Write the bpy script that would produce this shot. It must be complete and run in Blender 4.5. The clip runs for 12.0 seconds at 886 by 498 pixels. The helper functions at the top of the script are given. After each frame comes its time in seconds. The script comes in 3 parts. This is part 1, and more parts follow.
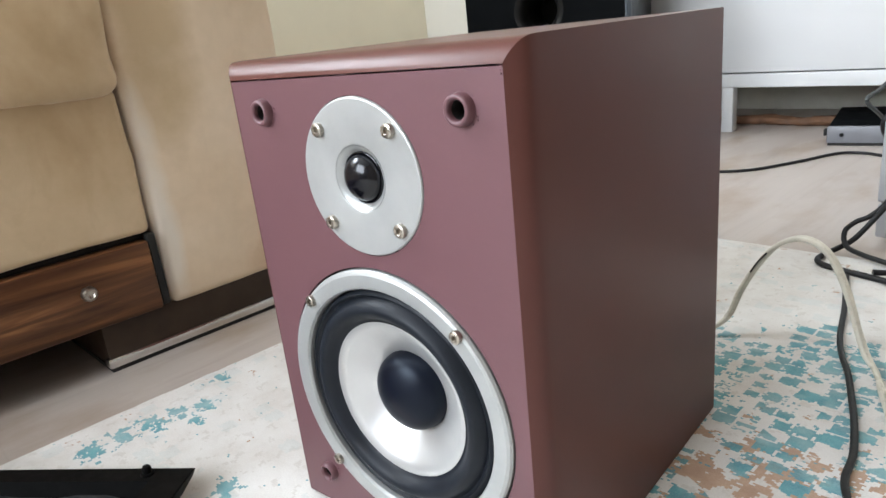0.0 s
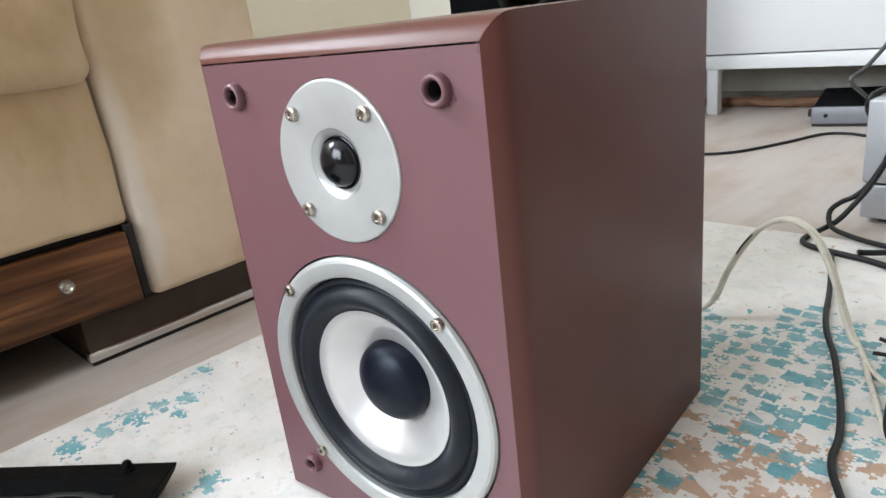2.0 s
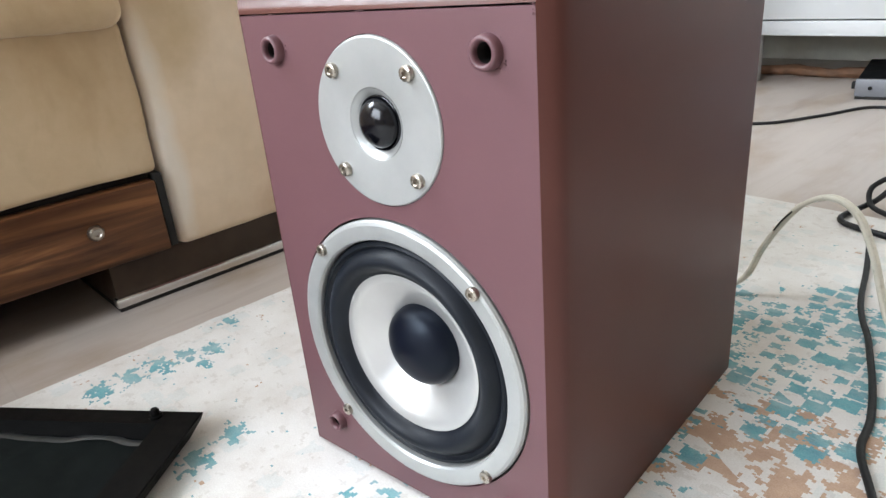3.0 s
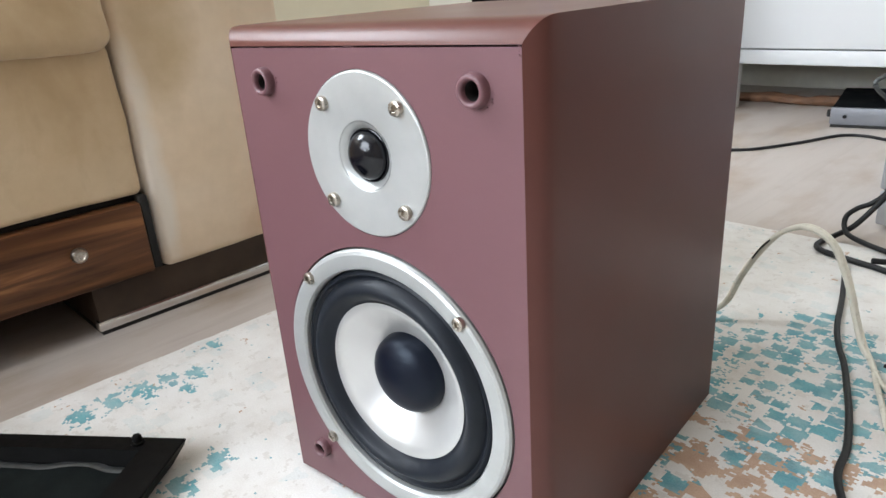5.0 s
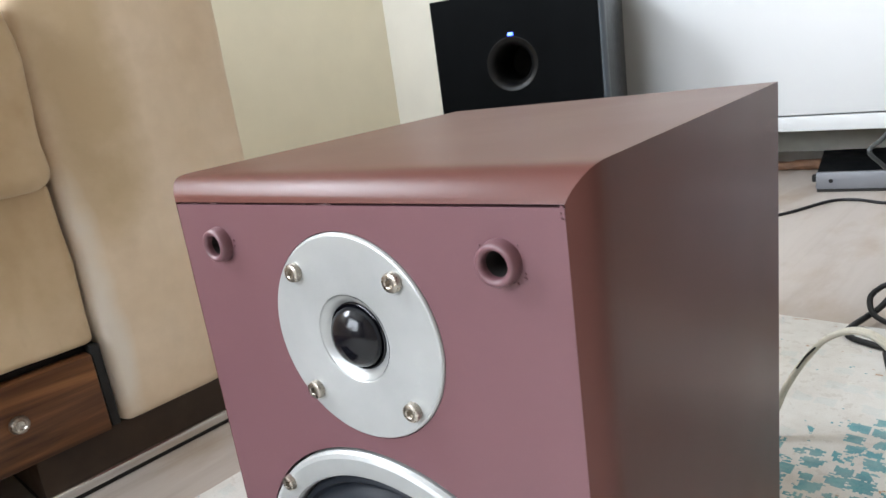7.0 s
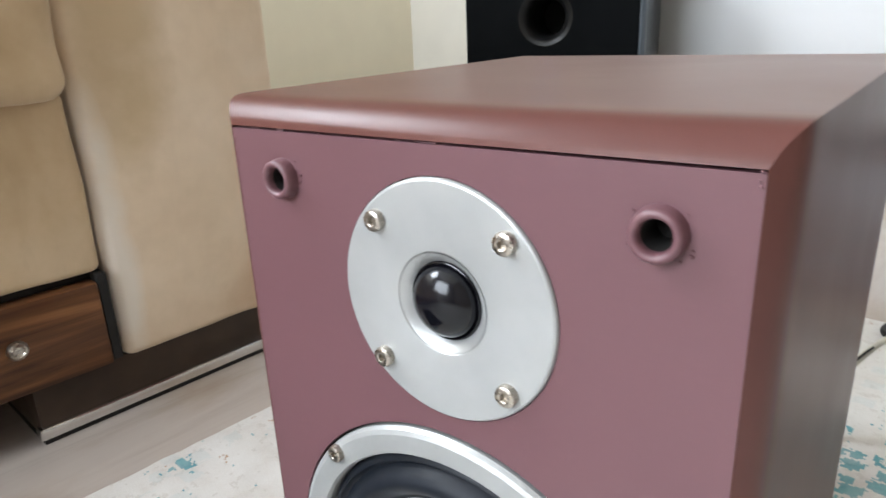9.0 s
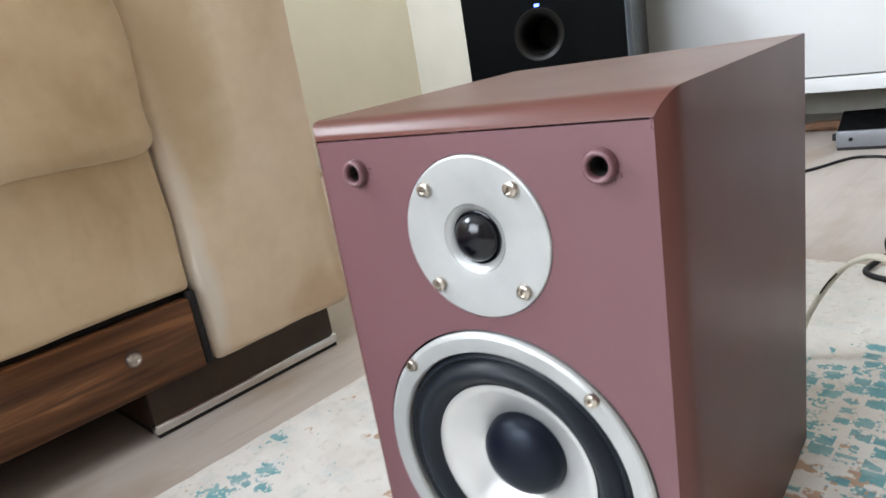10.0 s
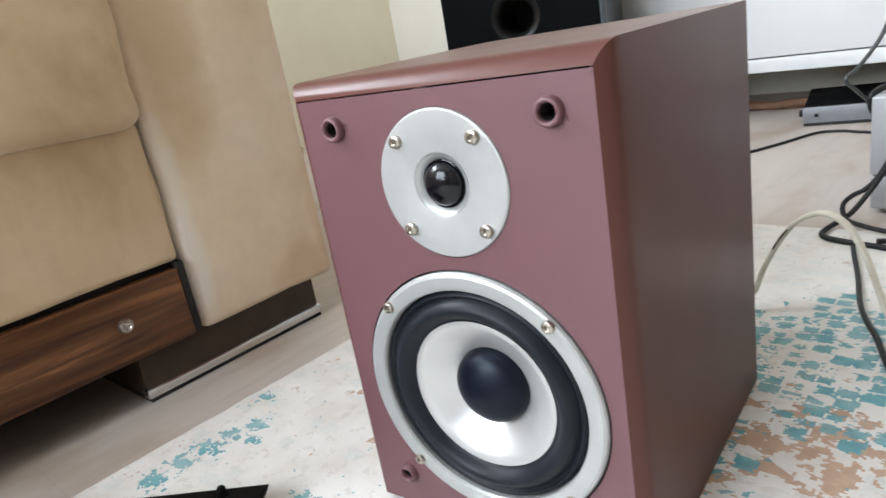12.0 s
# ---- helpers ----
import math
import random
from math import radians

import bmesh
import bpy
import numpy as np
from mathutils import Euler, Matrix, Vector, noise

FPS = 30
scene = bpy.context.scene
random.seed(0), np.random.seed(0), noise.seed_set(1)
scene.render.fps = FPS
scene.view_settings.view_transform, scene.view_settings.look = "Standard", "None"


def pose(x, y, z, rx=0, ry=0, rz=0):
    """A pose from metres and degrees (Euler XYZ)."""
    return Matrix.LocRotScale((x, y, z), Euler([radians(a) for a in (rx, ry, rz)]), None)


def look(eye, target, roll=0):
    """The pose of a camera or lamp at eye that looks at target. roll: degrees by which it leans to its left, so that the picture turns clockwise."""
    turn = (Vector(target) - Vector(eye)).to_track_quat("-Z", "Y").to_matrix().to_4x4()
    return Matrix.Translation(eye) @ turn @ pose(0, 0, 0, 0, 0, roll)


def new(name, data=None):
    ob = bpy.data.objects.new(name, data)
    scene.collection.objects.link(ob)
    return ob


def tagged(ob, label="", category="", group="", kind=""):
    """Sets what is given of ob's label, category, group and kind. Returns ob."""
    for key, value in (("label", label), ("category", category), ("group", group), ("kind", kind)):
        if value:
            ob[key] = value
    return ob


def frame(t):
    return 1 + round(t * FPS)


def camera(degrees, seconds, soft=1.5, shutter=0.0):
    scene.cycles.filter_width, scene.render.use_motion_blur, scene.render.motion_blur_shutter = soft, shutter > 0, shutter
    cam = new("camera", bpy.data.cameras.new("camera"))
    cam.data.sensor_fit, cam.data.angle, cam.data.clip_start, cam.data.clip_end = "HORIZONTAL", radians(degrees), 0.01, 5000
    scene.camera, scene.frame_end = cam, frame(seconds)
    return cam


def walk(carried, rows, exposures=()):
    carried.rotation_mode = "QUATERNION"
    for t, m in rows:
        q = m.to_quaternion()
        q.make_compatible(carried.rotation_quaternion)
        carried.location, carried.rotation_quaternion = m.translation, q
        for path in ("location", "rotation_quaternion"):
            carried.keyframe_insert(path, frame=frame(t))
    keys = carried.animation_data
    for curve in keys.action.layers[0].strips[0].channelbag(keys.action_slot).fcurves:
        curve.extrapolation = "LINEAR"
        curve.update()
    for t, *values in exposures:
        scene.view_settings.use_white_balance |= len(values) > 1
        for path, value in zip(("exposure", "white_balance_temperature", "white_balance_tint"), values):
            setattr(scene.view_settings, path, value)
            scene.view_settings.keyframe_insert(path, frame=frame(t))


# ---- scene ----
cam = camera(67.3, 12.0, soft=1.5, shutter=0.5)
PATH = [
    (0, (0.266, -0.25, 0.327), (-0.965, 1.198, -0.296), -6.3),
    (0.5, (0.259, -0.242, 0.323), (-0.971, 1.196, -0.323), -6.8),
    (1, (0.268, -0.243, 0.319), (-0.926, 1.223, -0.335), -7.5),
    (1.5, (0.267, -0.243, 0.32), (-0.92, 1.223, -0.345), -7.2),
    (2, (0.264, -0.241, 0.323), (-0.935, 1.216, -0.34), -6.9),
    (2.5, (0.256, -0.241, 0.329), (-0.964, 1.146, -0.437), -6.0),
    (3, (0.251, -0.24, 0.326), (-0.972, 1.139, -0.45), -5.1),
    (5, (0.252, -0.243, 0.334), (-0.943, 1.186, -0.393), -4.1),
    (5.5, (0.248, -0.244, 0.337), (-0.941, 1.188, -0.395), -2.7),
    (6, (0.248, -0.244, 0.338), (-0.942, 1.191, -0.387), -2.8),
    (6.2, (0.243, -0.232, 0.336), (-0.993, 1.164, -0.388), -5.0),
    (6.3, (0.238, -0.223, 0.33), (-1.05, 1.157, -0.33), -5.7),
    (6.4, (0.234, -0.224, 0.342), (-1.045, 1.179, -0.287), -5.2),
    (6.5, (0.223, -0.203, 0.352), (-1.007, 1.268, -0.214), -4.7),
    (6.6, (0.216, -0.191, 0.354), (-0.96, 1.329, -0.202), -4.8),
    (6.7, (0.206, -0.182, 0.354), (-1.0, 1.329, -0.158), -7.7),
    (8.3, (0.164, -0.172, 0.353), (-0.807, 1.457, -0.283), -4.0),
    (8.5, (0.159, -0.17, 0.346), (-0.84, 1.43, -0.318), -4.9),
    (8.7, (0.139, -0.169, 0.351), (-0.943, 1.386, -0.289), -4.0),
    (8.9, (0.128, -0.172, 0.346), (-1.025, 1.34, -0.274), -2.0),
    (9, (0.129, -0.17, 0.347), (-1.007, 1.343, -0.3), -2.5),
    (9.2, (0.142, -0.178, 0.337), (-1.0, 1.344, -0.278), -4.8),
    (9.5, (0.168, -0.212, 0.334), (-1.022, 1.296, -0.222), -7.9),
    (9.7, (0.189, -0.232, 0.339), (-0.993, 1.282, -0.217), -8.5),
    (10, (0.197, -0.272, 0.351), (-1.007, 1.22, -0.219), -9.6),
    (10.5, (0.213, -0.3, 0.344), (-0.972, 1.207, -0.227), -10.2),
    (11, (0.218, -0.3, 0.336), (-0.984, 1.181, -0.265), -11.4),
    (11.5, (0.218, -0.299, 0.336), (-1.0, 1.17, -0.262), -11.0),
    (12, (0.227, -0.303, 0.336), (-0.94, 1.204, -0.271), -10.2),
]
walk(cam, [(t, look(eye, target, roll)) for t, eye, target, roll in PATH], [(0.0, 0.25), (12.0, 0.25)])

# ---- world and light ----
world = bpy.data.worlds.new("World")
scene.world = world
world.use_nodes = True
wn, wl = world.node_tree.nodes, world.node_tree.links
sky = wn.new("ShaderNodeTexSky")
sky.sky_type, sky.sun_disc = "NISHITA", False
sky.sun_elevation, sky.sun_rotation = radians(40), radians(200)
wl.new(sky.outputs[0], wn["Background"].inputs[0])
wn["Background"].inputs[1].default_value = 0.1


def area(name, eye, target, sx, sy, watts, colour):
    data = bpy.data.lights.new(name, "AREA")
    data.shape, data.size, data.size_y, data.energy, data.color = "RECTANGLE", sx, sy, watts, colour
    ob = new(name, data)
    ob.matrix_world = look(eye, target)
    return ob


# the room stands slightly turned against the speaker
TURN = radians(-7.2)


def turned(px, py, angle=TURN):
    return Matrix.Translation((px, py, 0)) @ Matrix.Rotation(angle, 4, "Z") @ Matrix.Translation((-px, -py, 0))


ROOM = turned(-1.716, 2.179)
# daylight through the window over the sofa and through the wide window behind
DAY = (0.86, 0.94, 1.04)
area("window_light_west", (0, 0, 0), (0, 1, 0), 1.2, 0.9, 108, DAY).matrix_world = ROOM @ look((-1.69, -0.9, 2.2), (0.0, -0.7, 1.2))
area("window_light_south", (0, 0, 0), (0, 1, 0), 1.7, 1.7, 120, DAY).matrix_world = ROOM @ look((-0.2, -2.37, 1.55), (-0.1, 0.0, 1.1))

# ---- materials ----


class Mat:
    """A node material with short ways to add nodes."""

    def __init__(self, name, rough=0.6, metal=0.0, colour=(0.5, 0.5, 0.5)):
        self.m = bpy.data.materials.new(name)
        self.m.use_nodes = True
        self.t = self.m.node_tree
        self.b = self.t.nodes["Principled BSDF"]
        self.b.inputs["Roughness"].default_value = rough
        self.b.inputs["Metallic"].default_value = metal
        self.b.inputs["Base Color"].default_value = (*colour, 1)
        self.co = self.t.nodes.new("ShaderNodeTexCoord").outputs["Object"]

    def node(self, kind, **values):
        n = self.t.nodes.new("ShaderNode" + kind)
        for k, v in values.items():
            n.inputs[k].default_value = v
        return n

    def link(self, a, b):
        self.t.links.new(a, b)

    def mapped(self, scale=(1, 1, 1), rot=(0, 0, 0), loc=(0, 0, 0)):
        n = self.node("Mapping")
        n.inputs["Scale"].default_value, n.inputs["Rotation"].default_value, n.inputs["Location"].default_value = scale, rot, loc
        self.link(self.co, n.inputs[0])
        return n.outputs[0]

    def noise(self, scale, detail=4.0, rough=0.55, vec=None, distort=0.0):
        n = self.node("TexNoise", Scale=scale, Detail=detail, Roughness=rough, Distortion=distort)
        self.link(vec if vec is not None else self.co, n.inputs["Vector"])
        return n.outputs["Fac"]

    def ramp(self, fac, *stops):
        n = self.node("ValToRGB")
        while len(n.color_ramp.elements) < len(stops):
            n.color_ramp.elements.new(0.5)
        for e, (p, c) in zip(n.color_ramp.elements, stops):
            e.position, e.color = p, (*c, 1) if len(c) == 3 else c
        self.link(fac, n.inputs[0])
        return n.outputs[0]

    def span(self, v, a, b, c, d):
        n = self.node("MapRange")
        for k, x in zip(("From Min", "From Max", "To Min", "To Max"), (a, b, c, d)):
            n.inputs[k].default_value = x
        self.link(v, n.inputs["Value"])
        return n.outputs[0]

    def math(self, op, a, b=0.0):
        n = self.node("Math")
        n.operation = op
        for i, v in enumerate((a, b)):
            if isinstance(v, (int, float)):
                n.inputs[i].default_value = v
            else:
                self.link(v, n.inputs[i])
        return n.outputs[0]

    def mix(self, fac, a, b, how="MIX"):
        n = self.node("Mix")
        n.data_type, n.blend_type = "RGBA", how
        for i, v in ((0, fac), (6, a), (7, b)):
            if isinstance(v, (int, float)):
                n.inputs[i].default_value = v
            elif isinstance(v, tuple):
                n.inputs[i].default_value = (*v, 1)
            else:
                self.link(v, n.inputs[i])
        return n.outputs[2]

    def colour(self, v):
        self.link(v, self.b.inputs["Base Color"])
        return self

    def rough(self, v):
        self.link(v, self.b.inputs["Roughness"])
        return self

    def bump(self, height, strength=0.3, dist=0.001):
        n = self.node("Bump", Strength=strength, Distance=dist)
        self.link(height, n.inputs["Height"])
        self.link(n.outputs[0], self.b.inputs["Normal"])
        return self


def plain(name, colour, rough=0.5, metal=0.0, vary=0.12, scale=30.0, grain=900.0, relief=0.15, coat=0.0, spec=0.5):
    m = Mat(name, rough, metal)
    dark, light = tuple(c * (1 - vary) for c in colour), tuple(min(1, c * (1 + vary)) for c in colour)
    m.colour(m.ramp(m.noise(scale, 5), (0.3, dark), (0.7, light)))
    m.rough(m.span(m.noise(scale * 2.3, 4), 0.3, 0.7, max(0.02, rough - 0.06), min(1, rough + 0.06)))
    m.bump(m.noise(grain, 2), relief, 0.0004)
    m.b.inputs["Coat Weight"].default_value = coat
    m.b.inputs["Specular IOR Level"].default_value = spec
    return m.m


def vinyl_material(name, base, spec, rough):
    m = Mat(name, rough)
    big, grain = m.noise(11, 5), m.noise(420, 4, vec=m.mapped((0.25, 1, 1)))
    deep, worn = tuple(v * 0.86 for v in base), tuple(v * 1.08 + 0.003 for v in base)
    c = m.mix(m.span(grain, 0.3, 0.7, 0, 0.2), base, deep)
    m.colour(m.mix(m.span(big, 0.35, 0.7, 0, 0.4), c, worn))
    m.rough(m.span(m.noise(9, 4), 0.3, 0.7, rough - 0.02, rough + 0.02))
    m.bump(m.noise(1300, 3, vec=m.mapped((0.5, 1, 1))), 0.06, 0.0003)
    m.b.inputs["Specular IOR Level"].default_value = spec
    return m.m


def brushed_material():
    m = Mat("satin_silver_paint", 0.40, 0.5)
    m.colour(m.ramp(m.noise(50, 4), (0.3, (0.36, 0.368, 0.36)), (0.7, (0.40, 0.408, 0.40))))
    m.rough(m.span(m.noise(300, 3), 0.3, 0.7, 0.38, 0.46))
    m.bump(m.noise(2200, 2), 0.08, 0.0003)
    return m.m


def fabric_material(name, low, mid, high, seed, arm=False):
    m = Mat(name, 0.92)
    nap = m.noise(5.5, 4, 0.5, vec=m.mapped(loc=(seed, 0.3 * seed, 0)), distort=0.6)
    c = m.ramp(nap, (0.30, low), (0.48, mid), (0.66, high))
    c = m.mix(0.12, c, m.ramp(m.noise(60, 5), (0.3, tuple(v * 0.7 for v in low)), (0.7, high)))
    brush = m.span(m.noise(26, 5, 0.6, vec=m.mapped((1, 1, 0.45)), distort=0.8), 0.52, 0.72, 0, 0.10 if arm else 0.22)
    c = m.mix(brush, c, tuple(v * 0.75 for v in low))
    if arm:
        sep = m.node("SeparateXYZ")
        m.link(m.co, sep.inputs[0])
        y, z = sep.outputs[1], sep.outputs[2]

        def patch(y0, yr, z0, zr, most):
            """A soft-edged mark on the front of the arm."""
            dy = m.math("DIVIDE", m.math("SUBTRACT", y, y0), yr)
            dz = m.math("DIVIDE", m.math("SUBTRACT", z, z0), zr)
            d = m.math("ADD", m.math("ADD", m.math("MULTIPLY", dy, dy), m.math("MULTIPLY", dz, dz)), m.span(m.noise(22, 4), 0.3, 0.7, -0.35, 0.35))
            return m.span(d, 0.2, 1.25, most, 0)

        # nap rubbed pale along the lower corner, brushed tan higher up, a tan stain at the foot
        c = m.mix(patch(0.155, 0.045, 0.40, 0.18, 0.7), c, (0.50, 0.37, 0.21))
        c = m.mix(patch(0.118, 0.022, 0.16, 0.14, 0.8), c, (0.72, 0.66, 0.58))
        c = m.mix(patch(0.275, 0.055, 0.075, 0.035, 0.6), c, (0.50, 0.33, 0.20))
        c = m.mix(patch(0.312, 0.016, 0.14, 0.09, 0.45), c, (0.55, 0.37, 0.22))
    m.colour(c)
    m.bump(m.noise(1400, 3), 0.35, 0.0006)
    m.b.inputs["Sheen Weight"].default_value = 0.15
    m.b.inputs["Sheen Roughness"].default_value = 0.45
    return m.m


def walnut_material():
    m = Mat("walnut_veneer", 0.36)
    v = m.mapped((9, 0.9, 15))
    w = m.noise(3.2, 7, 0.6, vec=v, distort=1.2)
    c = m.ramp(w, (0.28, (0.028, 0.011, 0.005)), (0.5, (0.165, 0.068, 0.026)), (0.70, (0.40, 0.19, 0.075)))
    m.colour(m.mix(m.span(m.noise(9, 3, vec=m.mapped((1, 0.5, 4))), 0.35, 0.65, 0, 0.6), c, (0.07, 0.028, 0.014)))
    m.bump(w, 0.1, 0.0005)
    m.b.inputs["Specular IOR Level"].default_value = 0.3
    return m.m


def floor_material():
    m = Mat("pale_oak_laminate", 0.38)
    grain = m.noise(3.0, 8, 0.6, vec=m.mapped((9, 1.2, 1)), distort=0.8)
    c = m.ramp(grain, (0.25, (0.37, 0.31, 0.265)), (0.5, (0.455, 0.40, 0.36)), (0.75, (0.51, 0.455, 0.41)))
    blot = m.span(m.noise(7, 5, vec=m.mapped((1.5, 0.7, 1))), 0.50, 0.70, 0, 0.75)
    c = m.mix(blot, c, (0.33, 0.24, 0.165))
    seam = m.node("TexBrick", Scale=1.0)
    for k, v in (("Mortar Size", 0.0012), ("Brick Width", 1.2), ("Row Height", 0.19), ("Mortar Smooth", 0.2)):
        seam.inputs[k].default_value = v
    m.link(m.mapped((1, 1, 1), (0, 0, radians(90)), (0.07, 0.02, 0)), seam.inputs["Vector"])
    m.colour(m.mix(m.math("MULTIPLY", seam.outputs["Fac"], 0.07), c, (0.16, 0.12, 0.09)))
    m.rough(m.span(grain, 0.3, 0.7, 0.32, 0.46))
    m.bump(grain, 0.05, 0.0005)
    return m.m


RUG_TURN = turned(-0.367, 0.06)


def rug_material():
    m = Mat("woven_rug", 0.97)
    snap = m.node("VectorMath")
    snap.operation = "SNAP"
    m.link(m.co, snap.inputs[0])
    snap.inputs[1].default_value = (0.0022, 0.0016, 1.0)
    px = snap.outputs[0]
    wob = m.node("VectorMath")
    wob.operation = "MULTIPLY_ADD"
    nt = m.node("TexNoise", Scale=70.0, Detail=3.0)
    m.link(px, nt.inputs["Vector"])
    m.link(nt.outputs["Color"], wob.inputs[0])
    wob.inputs[1].default_value = (0.007, 0.006, 0)
    m.link(px, wob.inputs[2])
    st = m.node("Mapping")
    st.inputs["Scale"].default_value = (52, 56, 1)
    m.link(wob.outputs[0], st.inputs[0])
    vo = m.node("TexVoronoi", Scale=1.0, Randomness=0.42)
    vo.distance = "CHEBYCHEV"
    m.link(st.outputs[0], vo.inputs["Vector"])
    sep = m.node("SeparateColor")
    m.link(vo.outputs["Color"], sep.inputs[0])
    cell, other, dist = sep.outputs[0], sep.outputs[1], vo.outputs["Distance"]

    def spot(x, y, r0, r1, sx=1.0):
        d = m.node("VectorMath")
        d.operation = "DISTANCE"
        mp = m.node("Mapping")
        mp.inputs["Scale"].default_value = (sx, 1, 0)
        m.link(wob.outputs[0], mp.inputs[0])
        m.link(mp.outputs[0], d.inputs[0])
        p = RUG_TURN.inverted() @ Vector((x, y, 0)) + Vector((0.0035, 0.003, 0))
        d.inputs[1].default_value = (p.x * sx, p.y, 0)
        return m.span(d.outputs["Value"], r0, r1, 1, 0)

    far = m.noise(3.3, 3, vec=m.mapped((1, 1, 0), (0, 0, 0), (0.4, 0.9, 0)))
    teal_zone = spot(0.165, 0.315, 0.085, 0.15, 0.85)
    teal_zone = m.math("MAXIMUM", teal_zone, spot(0.118, 0.125, 0.0, 0.045, 1.6))
    teal_zone = m.math("MAXIMUM", teal_zone, m.math("MULTIPLY", spot(-0.02, -0.02, 0.0, 0.06), 0.8))
    teal_zone = m.math("MAXIMUM", teal_zone, m.span(far, 0.62, 0.76, 0, 0.7))
    brown_zone = m.math("MAXIMUM", spot(0.165, 0.175, 0.035, 0.12, 0.8), m.span(m.noise(3.1, 3, vec=m.mapped((1, 1, 0), (0, 0, 0), (2.4, 0.3, 0))), 0.6, 0.74, 0, 0.7))
    brown_zone = m.math("MAXIMUM", brown_zone, m.math("MULTIPLY", spot(-0.345, 0.19, 0.0, 0.06), 0.55))
    fray = m.noise(210, 3, 0.6, vec=px)
    core = m.math("LESS_THAN", m.math("ADD", dist, m.span(fray, 0.3, 0.7, -0.14, 0.16)), m.span(other, 0, 1, 0.22, 0.50))
    teal = m.math("MULTIPLY", m.math("LESS_THAN", cell, m.math("MULTIPLY", teal_zone, 0.95)), core)
    marks = spot(-0.331, -0.067, 0.0, 0.022, 0.7)
    for x, y, r in ((-0.328, -0.040, 0.020), (-0.323, -0.014, 0.023), (-0.318, 0.011, 0.019), (-0.307, 0.034, 0.017), (-0.290, 0.012, 0.014), (-0.172, -0.032, 0.018), (-0.168, -0.068, 0.022), (-0.345, 0.075, 0.016)):
        marks = m.math("MAXIMUM", marks, spot(x, y, 0.0, r, 0.7))
    torn = m.noise(105, 4, 0.65, vec=px)
    teal = m.math("MAXIMUM", teal, m.math("GREATER_THAN", m.math("ADD", marks, m.span(torn, 0.3, 0.7, -0.8, 0.45)), 0.38))
    ragged = m.noise(55, 4, 0.6, vec=m.mapped((1, 1.3, 0)))
    rag = m.node("TexNoise", Scale=33.0, Detail=4.0, Roughness=0.7)
    m.link(px, rag.inputs["Vector"])
    brown = m.math("GREATER_THAN", m.math("ADD", rag.outputs["Fac"], m.math("MULTIPLY", brown_zone, 0.17)), 0.668)
    base = m.ramp(m.noise(16, 6, 0.65), (0.3, (0.58, 0.54, 0.50)), (0.5, (0.68, 0.66, 0.63)), (0.7, (0.75, 0.74, 0.72)))
    faint = m.math("MULTIPLY", m.math("GREATER_THAN", m.noise(75, 4, 0.6, vec=px), 0.6), 0.3)
    c = m.mix(faint, base, (0.42, 0.37, 0.32))
    c = m.mix(m.math("MULTIPLY", m.math("GREATER_THAN", other, 0.8), m.math("MULTIPLY", core, 0.2)), c, (0.36, 0.5, 0.52))
    c = m.mix(m.math("MULTIPLY", brown, 0.92), c, m.ramp(ragged, (0.3, (0.34, 0.165, 0.075)), (0.7, (0.46, 0.27, 0.145))))
    c = m.mix(m.math("MULTIPLY", teal, m.span(m.noise(38, 3), 0.35, 0.6, 0.75, 1.0)), c, m.ramp(ragged, (0.3, (0.018, 0.22, 0.28)), (0.7, (0.06, 0.34, 0.39))))
    weave = m.noise(900, 2)
    m.colour(m.mix(0.15, c, m.ramp(weave, (0.3, (0.3, 0.27, 0.24)), (0.7, (0.85, 0.83, 0.8)))))
    m.bump(m.math("ADD", m.noise(1100, 3), m.math("MULTIPLY", teal, 0.4)), 0.35, 0.0012)
    m.b.inputs["Sheen Weight"].default_value = 0.15
    return m.m


VINYL = vinyl_material("red_brown_vinyl", (0.086, 0.032, 0.026), 0.17, 0.33)
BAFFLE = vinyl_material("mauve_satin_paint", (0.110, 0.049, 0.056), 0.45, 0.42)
SILVER = brushed_material()
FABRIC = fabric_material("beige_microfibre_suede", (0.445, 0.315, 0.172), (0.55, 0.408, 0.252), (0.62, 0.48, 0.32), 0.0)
# the same suede lightened: the arm's stronger light is put into its colour
ARM_FABRIC = fabric_material("lit_beige_suede", (0.64, 0.487, 0.33), (0.72, 0.572, 0.41), (0.77, 0.63, 0.48), 1.7, True)
WALNUT = walnut_material()
FLOOR = floor_material()
RUG = rug_material()
WALL_L = plain("cream_wall_paint", (0.76, 0.70, 0.55), 0.7, vary=0.03, scale=6, grain=350, relief=0.2)
WALL_B = plain("ivory_wall_paint", (0.67, 0.65, 0.58), 0.7, vary=0.03, scale=6, grain=350, relief=0.2)
# dark tone for the unseen walls, chosen to hold back bounced light
TAUPE = plain("unseen_wall_taupe", (0.19, 0.155, 0.12), 0.7, vary=0.03, scale=6, grain=350, relief=0.2)
# mid-tone instead of white, so the unseen ceiling gives less fill
CEIL = plain("dimmed_ceiling", (0.58, 0.57, 0.54), 0.8, vary=0.02)
WHITE = plain("white_lacquer", (0.57, 0.58, 0.58), 0.42, vary=0.015, scale=4, grain=300, relief=0.01)
TRIM = plain("painted_trim", (0.7, 0.68, 0.6), 0.45, vary=0.05)
RUBBER = plain("black_rubber", (0.009, 0.011, 0.015), 0.42, vary=0.25, relief=0.1, spec=0.16)
CAP = plain("black_dust_cap", (0.003, 0.004, 0.009), 0.36, vary=0.05, relief=0.0, spec=0.2)
CAP.node_tree.nodes["Principled BSDF"].inputs["Specular Tint"].default_value = (0.75, 0.87, 1.0, 1)
